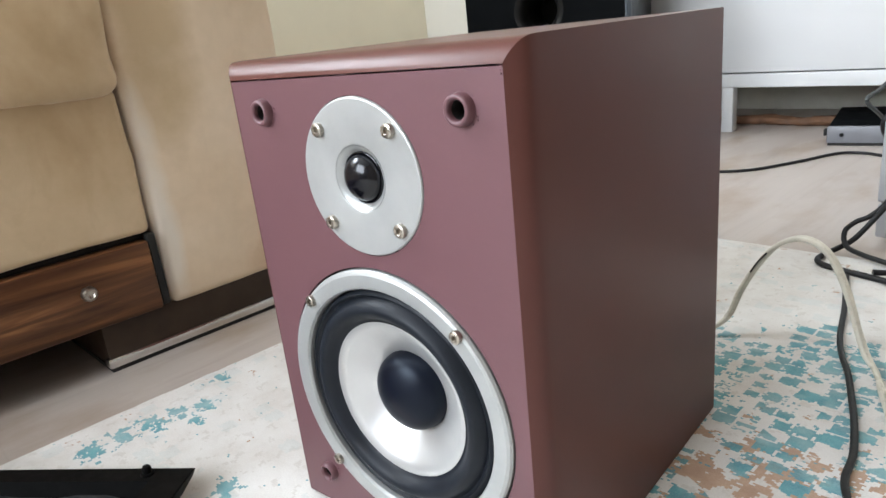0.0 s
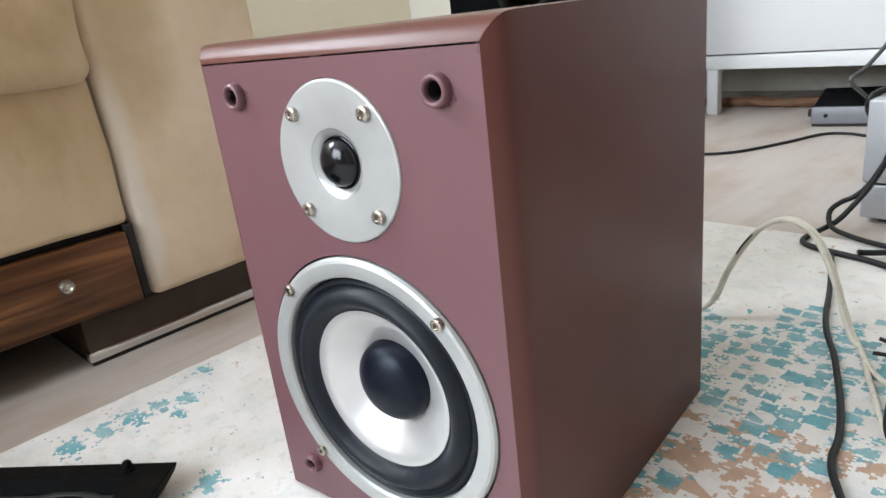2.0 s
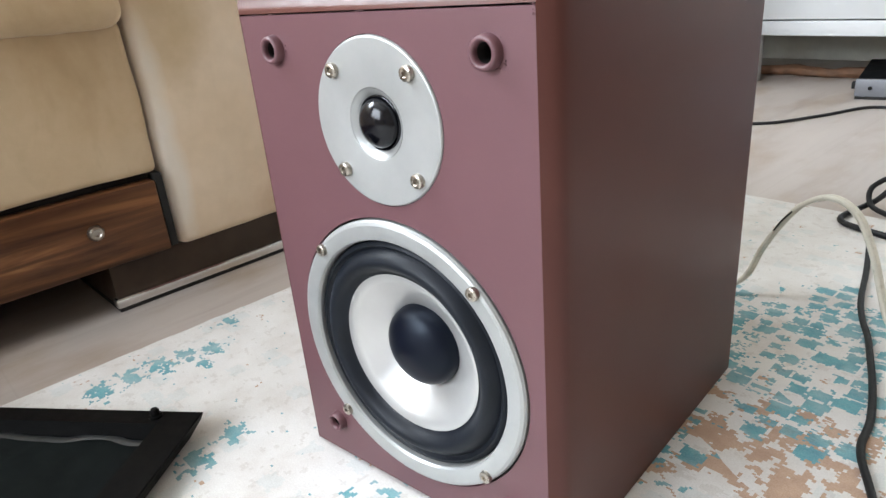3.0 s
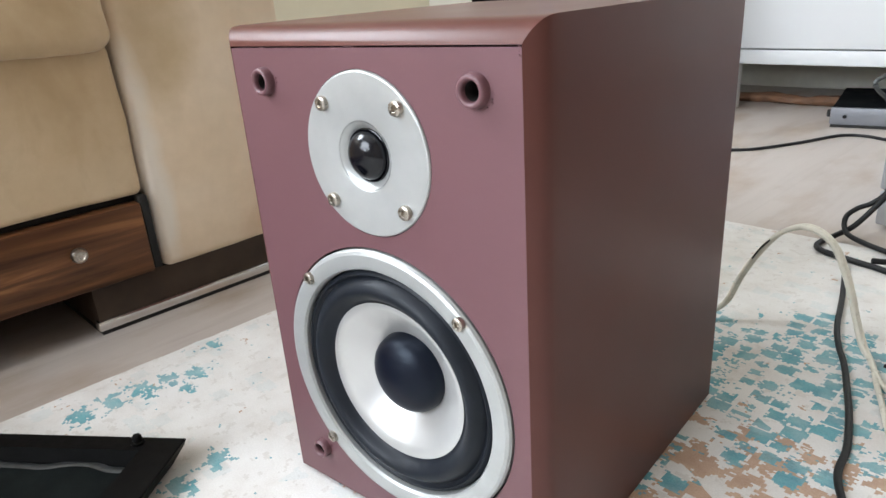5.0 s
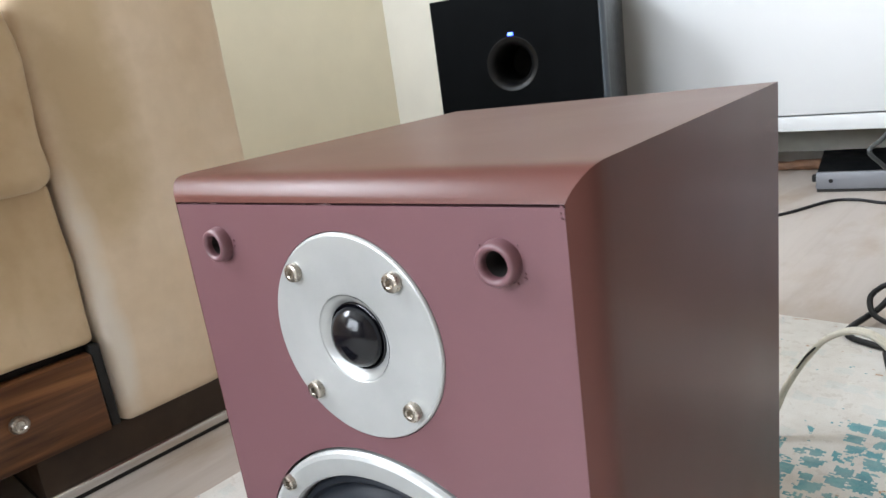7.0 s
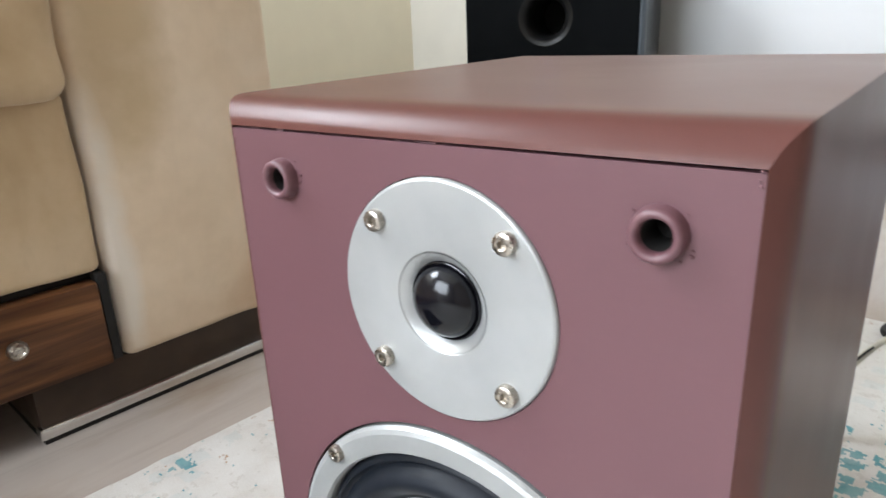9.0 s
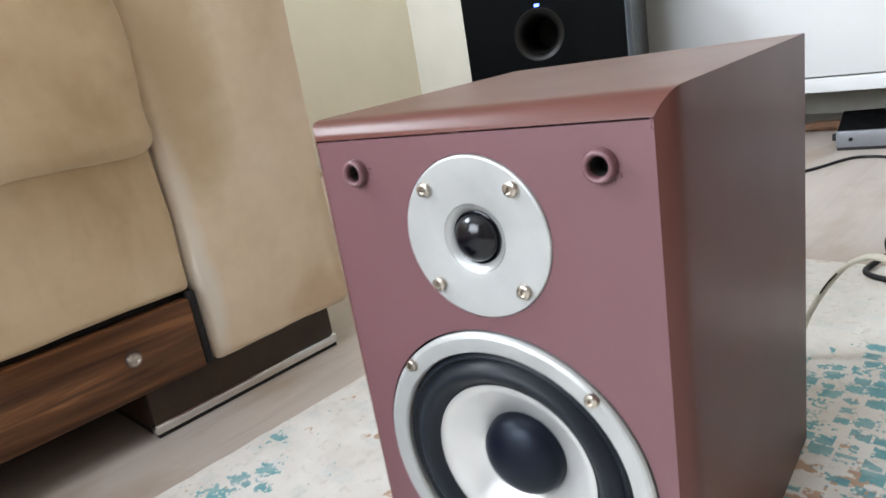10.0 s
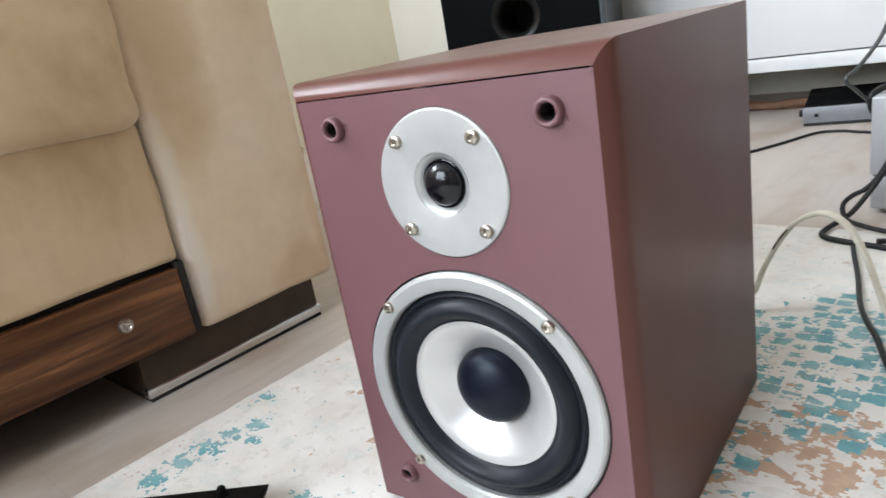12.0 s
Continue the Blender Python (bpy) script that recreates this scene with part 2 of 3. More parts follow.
DOME = plain("glossy_black_dome", (0.004, 0.004, 0.006), 0.15, vary=0.2, relief=0.02, spec=0.35)
CONE = plain("pressed_aluminium_cone", (0.52, 0.52, 0.51), 0.34, 0.6, vary=0.04, grain=1500, relief=0.06)
STEEL = plain("nickel_screw", (0.42, 0.38, 0.33), 0.3, 1.0, vary=0.12, scale=300)
CHROME = plain("polished_chrome", (0.75, 0.75, 0.75), 0.12, 1.0, vary=0.05)
ESPRESSO = plain("espresso_leatherette", (0.042, 0.027, 0.018), 0.45, vary=0.2, relief=0.25, spec=0.25)
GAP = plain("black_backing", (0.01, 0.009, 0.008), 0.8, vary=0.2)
BLACKBOX = plain("black_ash_vinyl", (0.004, 0.0045, 0.005), 0.45, vary=0.2, scale=12, spec=0.02)
SUBSIDE = plain("blue_black_vinyl", (0.022, 0.027, 0.033), 0.35, vary=0.15)
BLUEGREY = plain("satin_side_trim", (0.07, 0.085, 0.1), 0.35, vary=0.1)
SMOKE = plain("black_port_plastic", (0.006, 0.006, 0.006), 0.35, vary=0.15, spec=0.25)
CLOTH = plain("black_grille_cloth", (0.006, 0.008, 0.008), 0.85, vary=0.3, grain=2500, relief=0.5, spec=0.1)
GRILLE = plain("black_grille_frame", (0.004, 0.004, 0.004), 0.5, vary=0.2, scale=60, spec=0.08)
GLUE = plain("dried_glue", (0.026, 0.028, 0.028), 0.35, vary=0.4, scale=120, relief=0.3)
CORD = plain("black_cable_jacket", (0.010, 0.010, 0.011), 0.5, vary=0.2, scale=90, spec=0.3)
GREYCORD = plain("grey_cable_jacket", (0.05, 0.053, 0.053), 0.5, vary=0.15, scale=90)
CLEAR = plain("milky_cable_jacket", (0.62, 0.59, 0.5), 0.3, vary=0.12, scale=60)
AMP = plain("silver_painted_case", (0.36, 0.37, 0.39), 0.42, 0.3, vary=0.05, scale=20)
PLAYER = plain("grey_silver_panel", (0.17, 0.175, 0.19), 0.42, 0.3, vary=0.05, scale=20)
BRASS = plain("gold_jack", (0.75, 0.55, 0.22), 0.25, 1.0, vary=0.1)
KRAFT = plain("brown_paper", (0.17, 0.085, 0.045), 0.7, vary=0.35, scale=25, relief=0.3)
REDP = plain("red_plug", (0.5, 0.05, 0.03), 0.35)
IVORYP = plain("ivory_plastic", (0.68, 0.64, 0.53), 0.35, vary=0.08)
LEDM = Mat("blue_lamp").m
LEDM.node_tree.nodes["Principled BSDF"].inputs["Emission Color"].default_value = (0.01, 0.08, 1, 1)
LEDM.node_tree.nodes["Principled BSDF"].inputs["Emission Strength"].default_value = 8.0
GLASS = bpy.data.materials.new("window_glass")
GLASS.use_nodes = True
_g = GLASS.node_tree.nodes["Principled BSDF"]
_g.inputs["Transmission Weight"].default_value, _g.inputs["Roughness"].default_value, _g.inputs["IOR"].default_value = 1.0, 0.0, 1.45

# ---- building helpers ----


def mesh_of(name, bm, material, smooth=35):
    bmesh.ops.recalc_face_normals(bm, faces=bm.faces)
    me = bpy.data.meshes.new(name)
    bm.to_mesh(me)
    bm.free()
    me.materials.append(material)
    if smooth:
        me.polygons.foreach_set("use_smooth", [True] * len(me.polygons))
        me.set_sharp_from_angle(angle=radians(smooth))
    return me


def part(name, bm, material, parent=None, label="", smooth=35):
    ob = new(name, mesh_of(name, bm, material, smooth))
    ob.parent = parent
    return tagged(ob, label)


def thing(name, label, category, group="", at=None):
    ob = new(name)
    ob.empty_display_size = 0.05
    if at is not None:
        ob.matrix_world = at
    return tagged(ob, label, category, group)


def box(x0, x1, y0, y1, z0, z1, bevel=0.0, seg=2, bm=None):
    bm = bm or bmesh.new()
    made = bmesh.ops.create_cube(bm, size=1.0)["verts"]
    for v in made:
        v.co = ((x0 + x1) / 2 + v.co.x * (x1 - x0), (y0 + y1) / 2 + v.co.y * (y1 - y0), (z0 + z1) / 2 + v.co.z * (z1 - z0))
    if bevel:
        edges = list({e for v in made for e in v.link_edges})
        bmesh.ops.bevel(bm, geom=edges, offset=bevel, segments=seg, profile=0.5, affect="EDGES")
    return bm


def lathe(profile, cx=0.0, cz=0.0, seg=64, bm=None, closed=False):
    """Turns a profile of (radius, y) round the axis through (cx, cz) along y."""
    bm = bm or bmesh.new()
    rings = []
    for r, y in profile:
        if r < 1e-6:
            rings.append([bm.verts.new((cx, y, cz))])
        else:
            rings.append([bm.verts.new((cx + r * math.cos(2 * math.pi * k / seg), y, cz + r * math.sin(2 * math.pi * k / seg))) for k in range(seg)])
    pairs = list(zip(rings, rings[1:])) + ([(rings[-1], rings[0])] if closed else [])
    for a, b in pairs:
        for k in range(seg):
            q = (k + 1) % seg
            if len(a) == 1 and len(b) > 1:
                bm.faces.new((a[0], b[k], b[q]))
            elif len(b) == 1 and len(a) > 1:
                bm.faces.new((a[k], a[q], b[0]))
            elif len(a) > 1:
                bm.faces.new((a[k], a[q], b[q], b[k]))
    return bm


def arc(r0, y0, r1, y1, bulge, n=8):
    """Points from (r0, y0) to (r1, y1), bowed by bulge towards -y."""
    return [(r0 + (r1 - r0) * i / n, y0 + (y1 - y0) * i / n - bulge * math.sin(math.pi * i / n)) for i in range(n + 1)]


def smooth_path(points, n=10):
    pts = [Vector(p) for p in points]
    pts = [2 * pts[0] - pts[1]] + pts + [2 * pts[-1] - pts[-2]]
    out = []
    for i in range(1, len(pts) - 2):
        a, b, c, d = pts[i - 1:i + 3]
        for k in range(n):
            t = k / n
            out.append(0.5 * (2 * b + (c - a) * t + (2 * a - 5 * b + 4 * c - d) * t * t + (3 * b - a - 3 * c + d) * t ** 3))
    return out + [pts[-2]]


def tube(points, r, seg=10, flat=1.0, n=10, bm=None, spread=0.0):
    """A cable along a smooth path. flat: width over thickness. spread: two cores side by side."""
    bm = bm or bmesh.new()
    path = smooth_path(points, n)
    rings = []
    for i, p in enumerate(path):
        way = (path[min(i + 1, len(path) - 1)] - path[max(i - 1, 0)]).normalized()
        side = way.cross(Vector((0, 0, 1)))
        side = side.normalized() if side.length > 1e-4 else Vector((1, 0, 0))
        up = side.cross(way)
        p = p + side * spread
        rings.append([bm.verts.new(p + side * (r * flat * math.cos(2 * math.pi * k / seg)) + up * (r * math.sin(2 * math.pi * k / seg))) for k in range(seg)])
    for a, b in zip(rings, rings[1:]):
        for k in range(seg):
            bm.faces.new((a[k], a[(k + 1) % seg], b[(k + 1) % seg], b[k]))
    bm.faces.new(rings[0])
    bm.faces.new(rings[-1])
    return bm


def soft_box(x0, x1, y0, y1, z0, z1, r, step=0.02, lump=0.0, freq=6.0, puff=0.0):
    """An upholstered block: rounded edges, slightly puffed and uneven faces."""
    lo, hi = Vector((x0, y0, z0)), Vector((x1, y1, z1))
    mid, half = (lo + hi) / 2, (hi - lo) / 2
    bm = bmesh.new()

    def ticks(h):
        m = max(2, int(2 * (h - r) / step))
        inner = [-(h - r) + 2 * (h - r) * i / m for i in range(m + 1)]
        rim = [r * s for s in (1.0, 0.72, 0.45, 0.2)]
        return [-(h - r) - d for d in rim] + inner + [(h - r) + d for d in reversed(rim)]

    tx = [ticks(half[a]) for a in range(3)]
    seen = {}

    def vert(p):
        key = tuple(round(c, 6) for c in p)
        if key not in seen:
            v = Vector(p)
            core = Vector([max(-(half[a] - r), min(half[a] - r, v[a])) for a in range(3)])
            d = v - core
            if d.length > 1e-9:
                v = core + d.normalized() * r
            out = d.normalized() if d.length > 1e-9 else Vector()
            if puff and d.length > 1e-9:
                face = max(range(3), key=lambda a: abs(d[a]))
                f = 1.0
                for a in range(3):
                    if a != face:
                        f *= 1 - (core[a] / (half[a] - r)) ** 2
                v += out * puff * f
            w = mid + v
            if lump:
                w += out * lump * (noise.noise(w * freq) + 0.5 * noise.noise(w * freq * 2.7))
            seen[key] = bm.verts.new(w)
        return seen[key]

    for a in range(3):
        b, c = (a + 1) % 3, (a + 2) % 3
        for sgn in (-1, 1):
            for i in range(len(tx[b]) - 1):
                for j in range(len(tx[c]) - 1):
                    quad = []
                    for u, w in ((i, j), (i + 1, j), (i + 1, j + 1), (i, j + 1)):
                        p = [0, 0, 0]
                        p[a], p[b], p[c] = sgn * half[a], tx[b][u], tx[c][w]
                        quad.append(vert(p))
                    if len(set(quad)) == 4:
                        try:
                            bm.faces.new(quad)
                        except ValueError:
                            pass
    return bm


FLOOR_Z = -0.008
# ---- the room ----


def structure(name, bm, material, label, smooth=0):
    ob = tagged(part(name, bm, material, None, label, smooth), kind="structure")
    ob.matrix_world = ROOM
    return ob


X0, X1, Y0, Y1, TOP = -1.755, 1.66, -2.4, 2.179, 2.85
structure("floor", box(X0 - 0.1, X1 + 0.1, Y0 - 0.1, Y1 + 0.1, FLOOR_Z - 0.1, FLOOR_Z), FLOOR, "pale greyish oak laminate floor")
structure("ceiling", box(X0 - 0.1, X1 + 0.1, Y0 - 0.1, Y1 + 0.1, TOP, TOP + 0.1), CEIL, "unseen ceiling, toned down to cut bounce")
structure("wall_north", box(X0 - 0.1, X1 + 0.1, Y1, Y1 + 0.1, FLOOR_Z, TOP), WALL_B, "ivory painted wall behind the media cabinet")


def wall_with_opening(name, material, label, axis, at0, at1, a0, a1, o0, o1, z0, z1):
    bm = bmesh.new()
    for u0, u1, w0, w1 in ((a0, o0, FLOOR_Z, TOP), (o1, a1, FLOOR_Z, TOP), (o0, o1, FLOOR_Z, z0), (o0, o1, z1, TOP)):
        if axis == "x":
            box(at0, at1, u0, u1, w0, w1, bm=bm)
        else:
            box(u0, u1, at0, at1, w0, w1, bm=bm)
    return structure(name, bm, material, label)


wall_with_opening("wall_west", WALL_L, "cream painted wall with a window over the sofa", "x", X0 - 0.1, X0, Y0, Y1, -1.5, -0.3, 1.75, 2.65)
# unseen wall, added near and dark to dim the speaker's right side
structure("wall_east", box(X1, X1 + 0.1, Y0, Y1, FLOOR_Z, TOP), TAUPE, "unseen side wall, set close and dark to cut bounce")
wall_with_opening("wall_south", TAUPE, "unseen wall with a wide window, darkened to cut bounce", "y", Y0 - 0.1, Y0, X0 - 0.1, X1 + 0.1, -1.05, 0.65, 0.7, 2.4)
structure("baseboard", box(X0 + 0.016, X1, Y1 - 0.014, Y1 - 0.001, FLOOR_Z, 0.06, 0.003), TRIM, "painted baseboard along the wall")


def window(name, label, axis, at, a0, a1, z0, z1):
    ob = tagged(new(name), label, "window", kind="structure")
    ob.matrix_world = ROOM

    def bar(nm, u0, u1, w0, w1, mat, d0=-0.03, d1=0.03):
        b = box(at + d0, at + d1, u0, u1, w0, w1, 0.004) if axis == "x" else box(u0, u1, at + d0, at + d1, w0, w1, 0.004)
        return part(nm, b, mat, ob)

    w = 0.05
    bar("window_frame", a0, a1, z0, z0 + w, WHITE)
    bar("window_frame", a0, a1, z1 - w, z1, WHITE)
    bar("window_frame", a0, a0 + w, z0 + w, z1 - w, WHITE)
    bar("window_frame", a1 - w, a1, z0 + w, z1 - w, WHITE)
    m = (a0 + a1) / 2
    bar("mullion", m - 0.03, m + 0.03, z0 + w, z1 - w, WHITE)
    for u0, u1 in ((a0 + w, m - 0.03), (m + 0.03, a1 - w)):
        p = bar("pane", u0, u1, z0 + w, z1 - w, GLASS, -0.003, 0.003)
        p.visible_shadow = False
    return ob


window("window_1", "white framed window above the sofa", "x", X0 - 0.06, -1.5, -0.3, 1.75, 2.65)
window("window_2", "wide white framed window with two panes", "y", Y0 - 0.06, -1.05, 0.65, 0.7, 2.4)

# ---- rug ----


def rug():
    bm = bmesh.new()
    x0, x1, y0, y1 = -0.367, 0.85, -1.6, 0.745
    nx, ny = 82, 150
    grid = []
    for i in range(nx + 1):
        row = []
        for j in range(ny + 1):
            x, y = x0 + (x1 - x0) * i / nx, y0 + (y1 - y0) * j / ny
            z = 0.0005 * noise.noise(Vector((x * 9, y * 9, 0)))
            if i in (0, nx) or j in (0, ny):
                z -= 0.003
                x += (0.0022 * noise.noise(Vector((3, y * 60, 0))) - 0.002) if i == 0 else 0
                y += 0.0022 * noise.noise(Vector((x * 60, 4, 0))) if j == ny else 0
            row.append(bm.verts.new((x, y, z)))
        grid.append(row)
    for i in range(nx):
        for j in range(ny):
            bm.faces.new((grid[i][j], grid[i + 1][j], grid[i + 1][j + 1], grid[i][j + 1]))
    rim = [e for e in bm.edges if e.is_boundary]
    ext = bmesh.ops.extrude_edge_only(bm, edges=rim)["geom"]
    for v in ext:
        if isinstance(v, bmesh.types.BMVert):
            v.co.z = FLOOR_Z + 0.0002
    ob = tagged(part("rug", bm, RUG, None, "", 50), "cream woven rug with distressed teal and brown patches", "rug")
    ob.matrix_world = RUG_TURN
    return ob


rug()

# ---- bookshelf speaker ----
HW, TOPZ, DEPTH = 0.1135, 0.3215, 0.258
PX, PT, PB = 0.0988, 0.3105, 0.0065
TWEETER, WOOFER = (0.0, 0.254), (0.0, 0.1118)
SOCKETS = ((-0.0755, 0.291), (0.0740, 0.2910), (-0.0745, 0.0345), (0.0745, 0.0345))


def screw_bm(cx, cz, y, r=0.0041):
    prof = [(r, y), (r, y - 0.0016), (r * 0.93, y - 0.0026), (r * 0.7, y - 0.0031), (r * 0.46, y - 0.0031)]
    bm = lathe(prof, cx, cz, 24)
    # a hexagonal socket in the head
    rim = [e for e in bm.edges if e.is_boundary and all(abs(v.co.y - (y - 0.0031)) < 1e-5 for v in e.verts)]
    down = bmesh.ops.extrude_edge_only(bm, edges=rim)["geom"]
    vs = [g for g in down if isinstance(g, bmesh.types.BMVert)]
    for v in vs:
        a = math.atan2(v.co.z - cz, v.co.x - cx)
        k = math.cos(math.pi / 6) / math.cos((a + cx * 90) % (math.pi / 3) - math.pi / 6)
        v.co = (cx + r * 0.44 * k * math.cos(a), y - 0.0029, cz + r * 0.44 * k * math.sin(a))
    down = bmesh.ops.extrude_edge_only(bm, edges=[e for e in bm.edges if e.is_boundary and all(v in vs for v in e.verts)])["geom"]
    low = [g for g in down if isinstance(g, bmesh.types.BMVert)]
    for v in low:
        v.co.y = y - 0.0012
    bmesh.ops.contextual_create(bm, geom=[e for e in bm.edges if all(v in low for v in e.verts)])
    return bm


def speaker():
    sp = thing("bookshelf_speaker", "red-brown vinyl bookshelf speaker with a mauve front, standing on the rug", "speaker")
    # body: straight carcass with a rolled front edge, mitred at the corners
    bm = bmesh.new()
    loops = []
    # depth, and how far the tapered side and the top still stand in from their full size
    steps = [(0.005, 1, 1), (0.0, 1, 1), (0.0007, 0.955, 0.86), (0.0018, 0.89, 0.68), (0.0034, 0.80, 0.48), (0.0055, 0.69, 0.28), (0.0075, 0.61, 0.15), (0.010, 0.54, 0.06),
             (0.013, 0.505, 0.015), (0.018, 0.482, 0), (0.028, 0.46, 0), (DEPTH, 0, 0)]
    for y, kx, kz in steps:
        x, zt, zb = HW - (HW - PX) * kx, TOPZ - (TOPZ - PT) * kz, 0.0015 + (PB - 0.0015) * kz
        xl = HW - 0.0095 * kz
        loops.append([bm.verts.new(p) for p in ((-xl, y, zb), (x, y, zb), (x, y, zt), (-xl, y, zt))])
    for a, b in zip(loops, loops[1:]):
        for k in range(4):
            bm.faces.new((a[k], a[(k + 1) % 4], b[(k + 1) % 4], b[k]))
    bm.faces.new(loops[-1])
    part("cabinet_body", bm, VINYL, sp, "", 40)
    for sx in (-0.085, 0.085):
        for y in (0.04, 0.225):
            part("foot", box(sx - 0.012, sx + 0.012, y - 0.012, y + 0.012, -0.0008, 0.002), RUBBER, sp)
    # baffle with real openings
    bm = bmesh.new()
    edges = []

    def loop(points):
        vs = [bm.verts.new(p) for p in points]
        edges.extend(bm.edges.new((vs[i], vs[(i + 1) % len(vs)])) for i in range(len(vs)))

    loop([(x, 0, z) for x, z in ((-HW + 0.0098, PB + 0.0003), (PX - 0.0001, PB + 0.0003), (PX - 0.0001, PT - 0.0010), (-HW + 0.0098, PT - 0.0010))])
    for (cx, cz), r, n in [(TWEETER, 0.0452, 64), (WOOFER, 0.0890, 96)] + [(c, 0.0056, 24) for c in SOCKETS]:
        loop([(cx + r * math.cos(2 * math.pi * k / n), 0, cz + r * math.sin(2 * math.pi * k / n)) for k in range(n)])
    bmesh.ops.triangle_fill(bm, use_beauty=True, use_dissolve=False, edges=edges, normal=(0, -1, 0))
    ext = bmesh.ops.extrude_face_region(bm, geom=bm.faces[:])["geom"]
    for v in ext:
        if isinstance(v, bmesh.types.BMVert):
            v.co.y += 0.009
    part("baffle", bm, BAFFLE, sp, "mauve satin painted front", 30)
    part("inner_backing", box(-PX + 0.002, PX - 0.002, 0.06, 0.063, PB, PT), GAP, sp, "", 0)
    # tweeter
    cx, cz = TWEETER
    plate = part("tweeter_plate", lathe([(0.0186, 0.006), (0.0186, -0.0002), (0.0192, -0.0009), (0.0204, -0.0012), (0.0436, -0.0012), (0.0443, -0.0009), (0.0448, -0.0001), (0.0448, 0.006)], cx, cz, 96), SILVER, sp, "round satin silver faceplate", 22)
    part("waveguide", lathe([(0.0186, -0.0006), (0.0170, 0.0004), (0.0154, 0.0019), (0.0148, 0.0026), (0.0148, 0.006)], cx, cz, 72), SILVER, plate)
    part("seat_gap", lathe([(0.0448, 0.0030), (0.0453, 0.0030)], cx, cz, 96), GAP, plate, "dark gap round the faceplate")
    dome = [(0.0150, 0.0030), (0.0146, 0.0018), (0.0142, 0.0016), (0.0138, 0.0022), (0.0134, 0.0024)]
    dome += [(0.0134 * math.cos(a), 0.0024 - 0.0084 * math.sin(a)) for a in [math.pi / 2 * i / 14 for i in range(1, 14)]] + [(0, -0.0060)]
    part("tweeter_dome", lathe(dome, cx, cz, 64), DOME, sp, "glossy black dome")
    for sx in (-0.027, 0.027):
        for sz in (-0.027, 0.027):
            part("screw", screw_bm(cx + sx, cz + sz, -0.0012), STEEL, plate, "nickel hex socket screw")
    # woofer
    cx, cz = WOOFER
    ring = part("woofer_ring", lathe([(0.0752, 0.008), (0.0752, -0.0004), (0.0762, -0.0022), (0.0785, -0.0029), (0.0848, -0.0029), (0.0866, -0.0021), (0.0876, -0.0004), (0.0876, 0.006)], cx, cz, 128), SILVER, sp, "satin silver trim ring", 22)
    part("seat_gap", lathe([(0.0876, 0.0030), (0.0891, 0.0030)], cx, cz, 96), GAP, ring, "dark gap round the ring")
    prof = [(0.0755, 0.0075), (0.0735, 0.0015), (0.0712, 0.0005), (0.0700, 0.0022)] + arc(0.0690, 0.0026, 0.0540, 0.0034, 0.0062, 12) + [(0.0520, 0.0044)]
    part("surround", lathe(prof, cx, cz, 128), RUBBER, sp, "black rubber surround", 60)
    part("cone", lathe([(0.0526, 0.0036), (0.0518, 0.0034), (0.046, 0.0066), (0.038, 0.0116), (0.028, 0.0182), (0.022, 0.022)], cx, cz, 128), CONE, sp, "silver aluminium cone", 60)
    cap = [(0.0270, 0.0192), (0.0266, 0.0165)] + [(0.0263 * math.cos(a), 0.0162 - 0.0140 * math.sin(a)) for a in [math.pi / 2 * i / 14 for i in range(1, 14)]] + [(0, 0.0022)]
    part("dust_cap", lathe(cap, cx, cz, 72), CAP, sp, "black domed dust cap", 60)
    for sx in (-0.0586, 0.0586):
        for sz in (-0.0596, 0.0596):
            part("screw", screw_bm(cx + sx, cz + sz, -0.0026, 0.0039), STEEL, ring, "nickel hex socket screw")
    # sockets for the grille's pegs
    for x, z in SOCKETS:
        r = 0.95 if z > 0.1 else 0.82
        prof = [(0.0050 * r, 0.0), (0.0050 * r, -0.0034), (0.0057 * r, -0.0048), (0.0068 * r, -0.0052), (0.0079 * r, -0.0044), (0.0083 * r, -0.0024), (0.0087 * r, 0.0002)]
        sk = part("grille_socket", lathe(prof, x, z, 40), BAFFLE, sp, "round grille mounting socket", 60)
        part("bore", lathe([(0, 0.011), (0.0049 * r, 0.011), (0.0049 * r, -0.0016)], x, z, 24), GAP, sk, "dark bore")
    for x, y, z, w in ((-0.047, 0.0085, 0.3172, 0.0011), (-0.0035, 0.0055, 0.3150, 0.0007), (0.031, 0.0045, 0.3140, 0.0006)):
        nick = bmesh.new()
        bmesh.ops.create_icosphere(nick, subdivisions=2, radius=w, matrix=Matrix.Translation((x, y, z)) @ Matrix.Diagonal((1.0, 0.7, 1.5, 1)))
        part("nick", nick, GAP, sp, "small dark nick in the vinyl")
    # crumbs of dried paint by the sockets and the panel's corner
    rng = random.Random(5)
    bm = bmesh.new()
    for (x, z), n in zip(SOCKETS, (4, 9, 3, 3)):
        for _ in range(n):
            a = rng.uniform(-0.9, 0.9) + (math.pi if rng.random() < 0.2 else 0)
            r = rng.uniform(0.0088, 0.0105)
            bmesh.ops.create_icosphere(bm, subdivisions=1, radius=rng.uniform(0.0003, 0.0006), matrix=Matrix.Translation((x + r * math.cos(a), -0.0002, z + r * math.sin(a))))
    for _ in range(6):
        bmesh.ops.create_icosphere(bm, subdivisions=1, radius=rng.uniform(0.0003, 0.0007), matrix=Matrix.Translation((PX - rng.uniform(0, 0.0016), -0.0001, PT - rng.uniform(0, 0.005))))
    for _ in range(9):
        x = -PX + PX * rng.random()
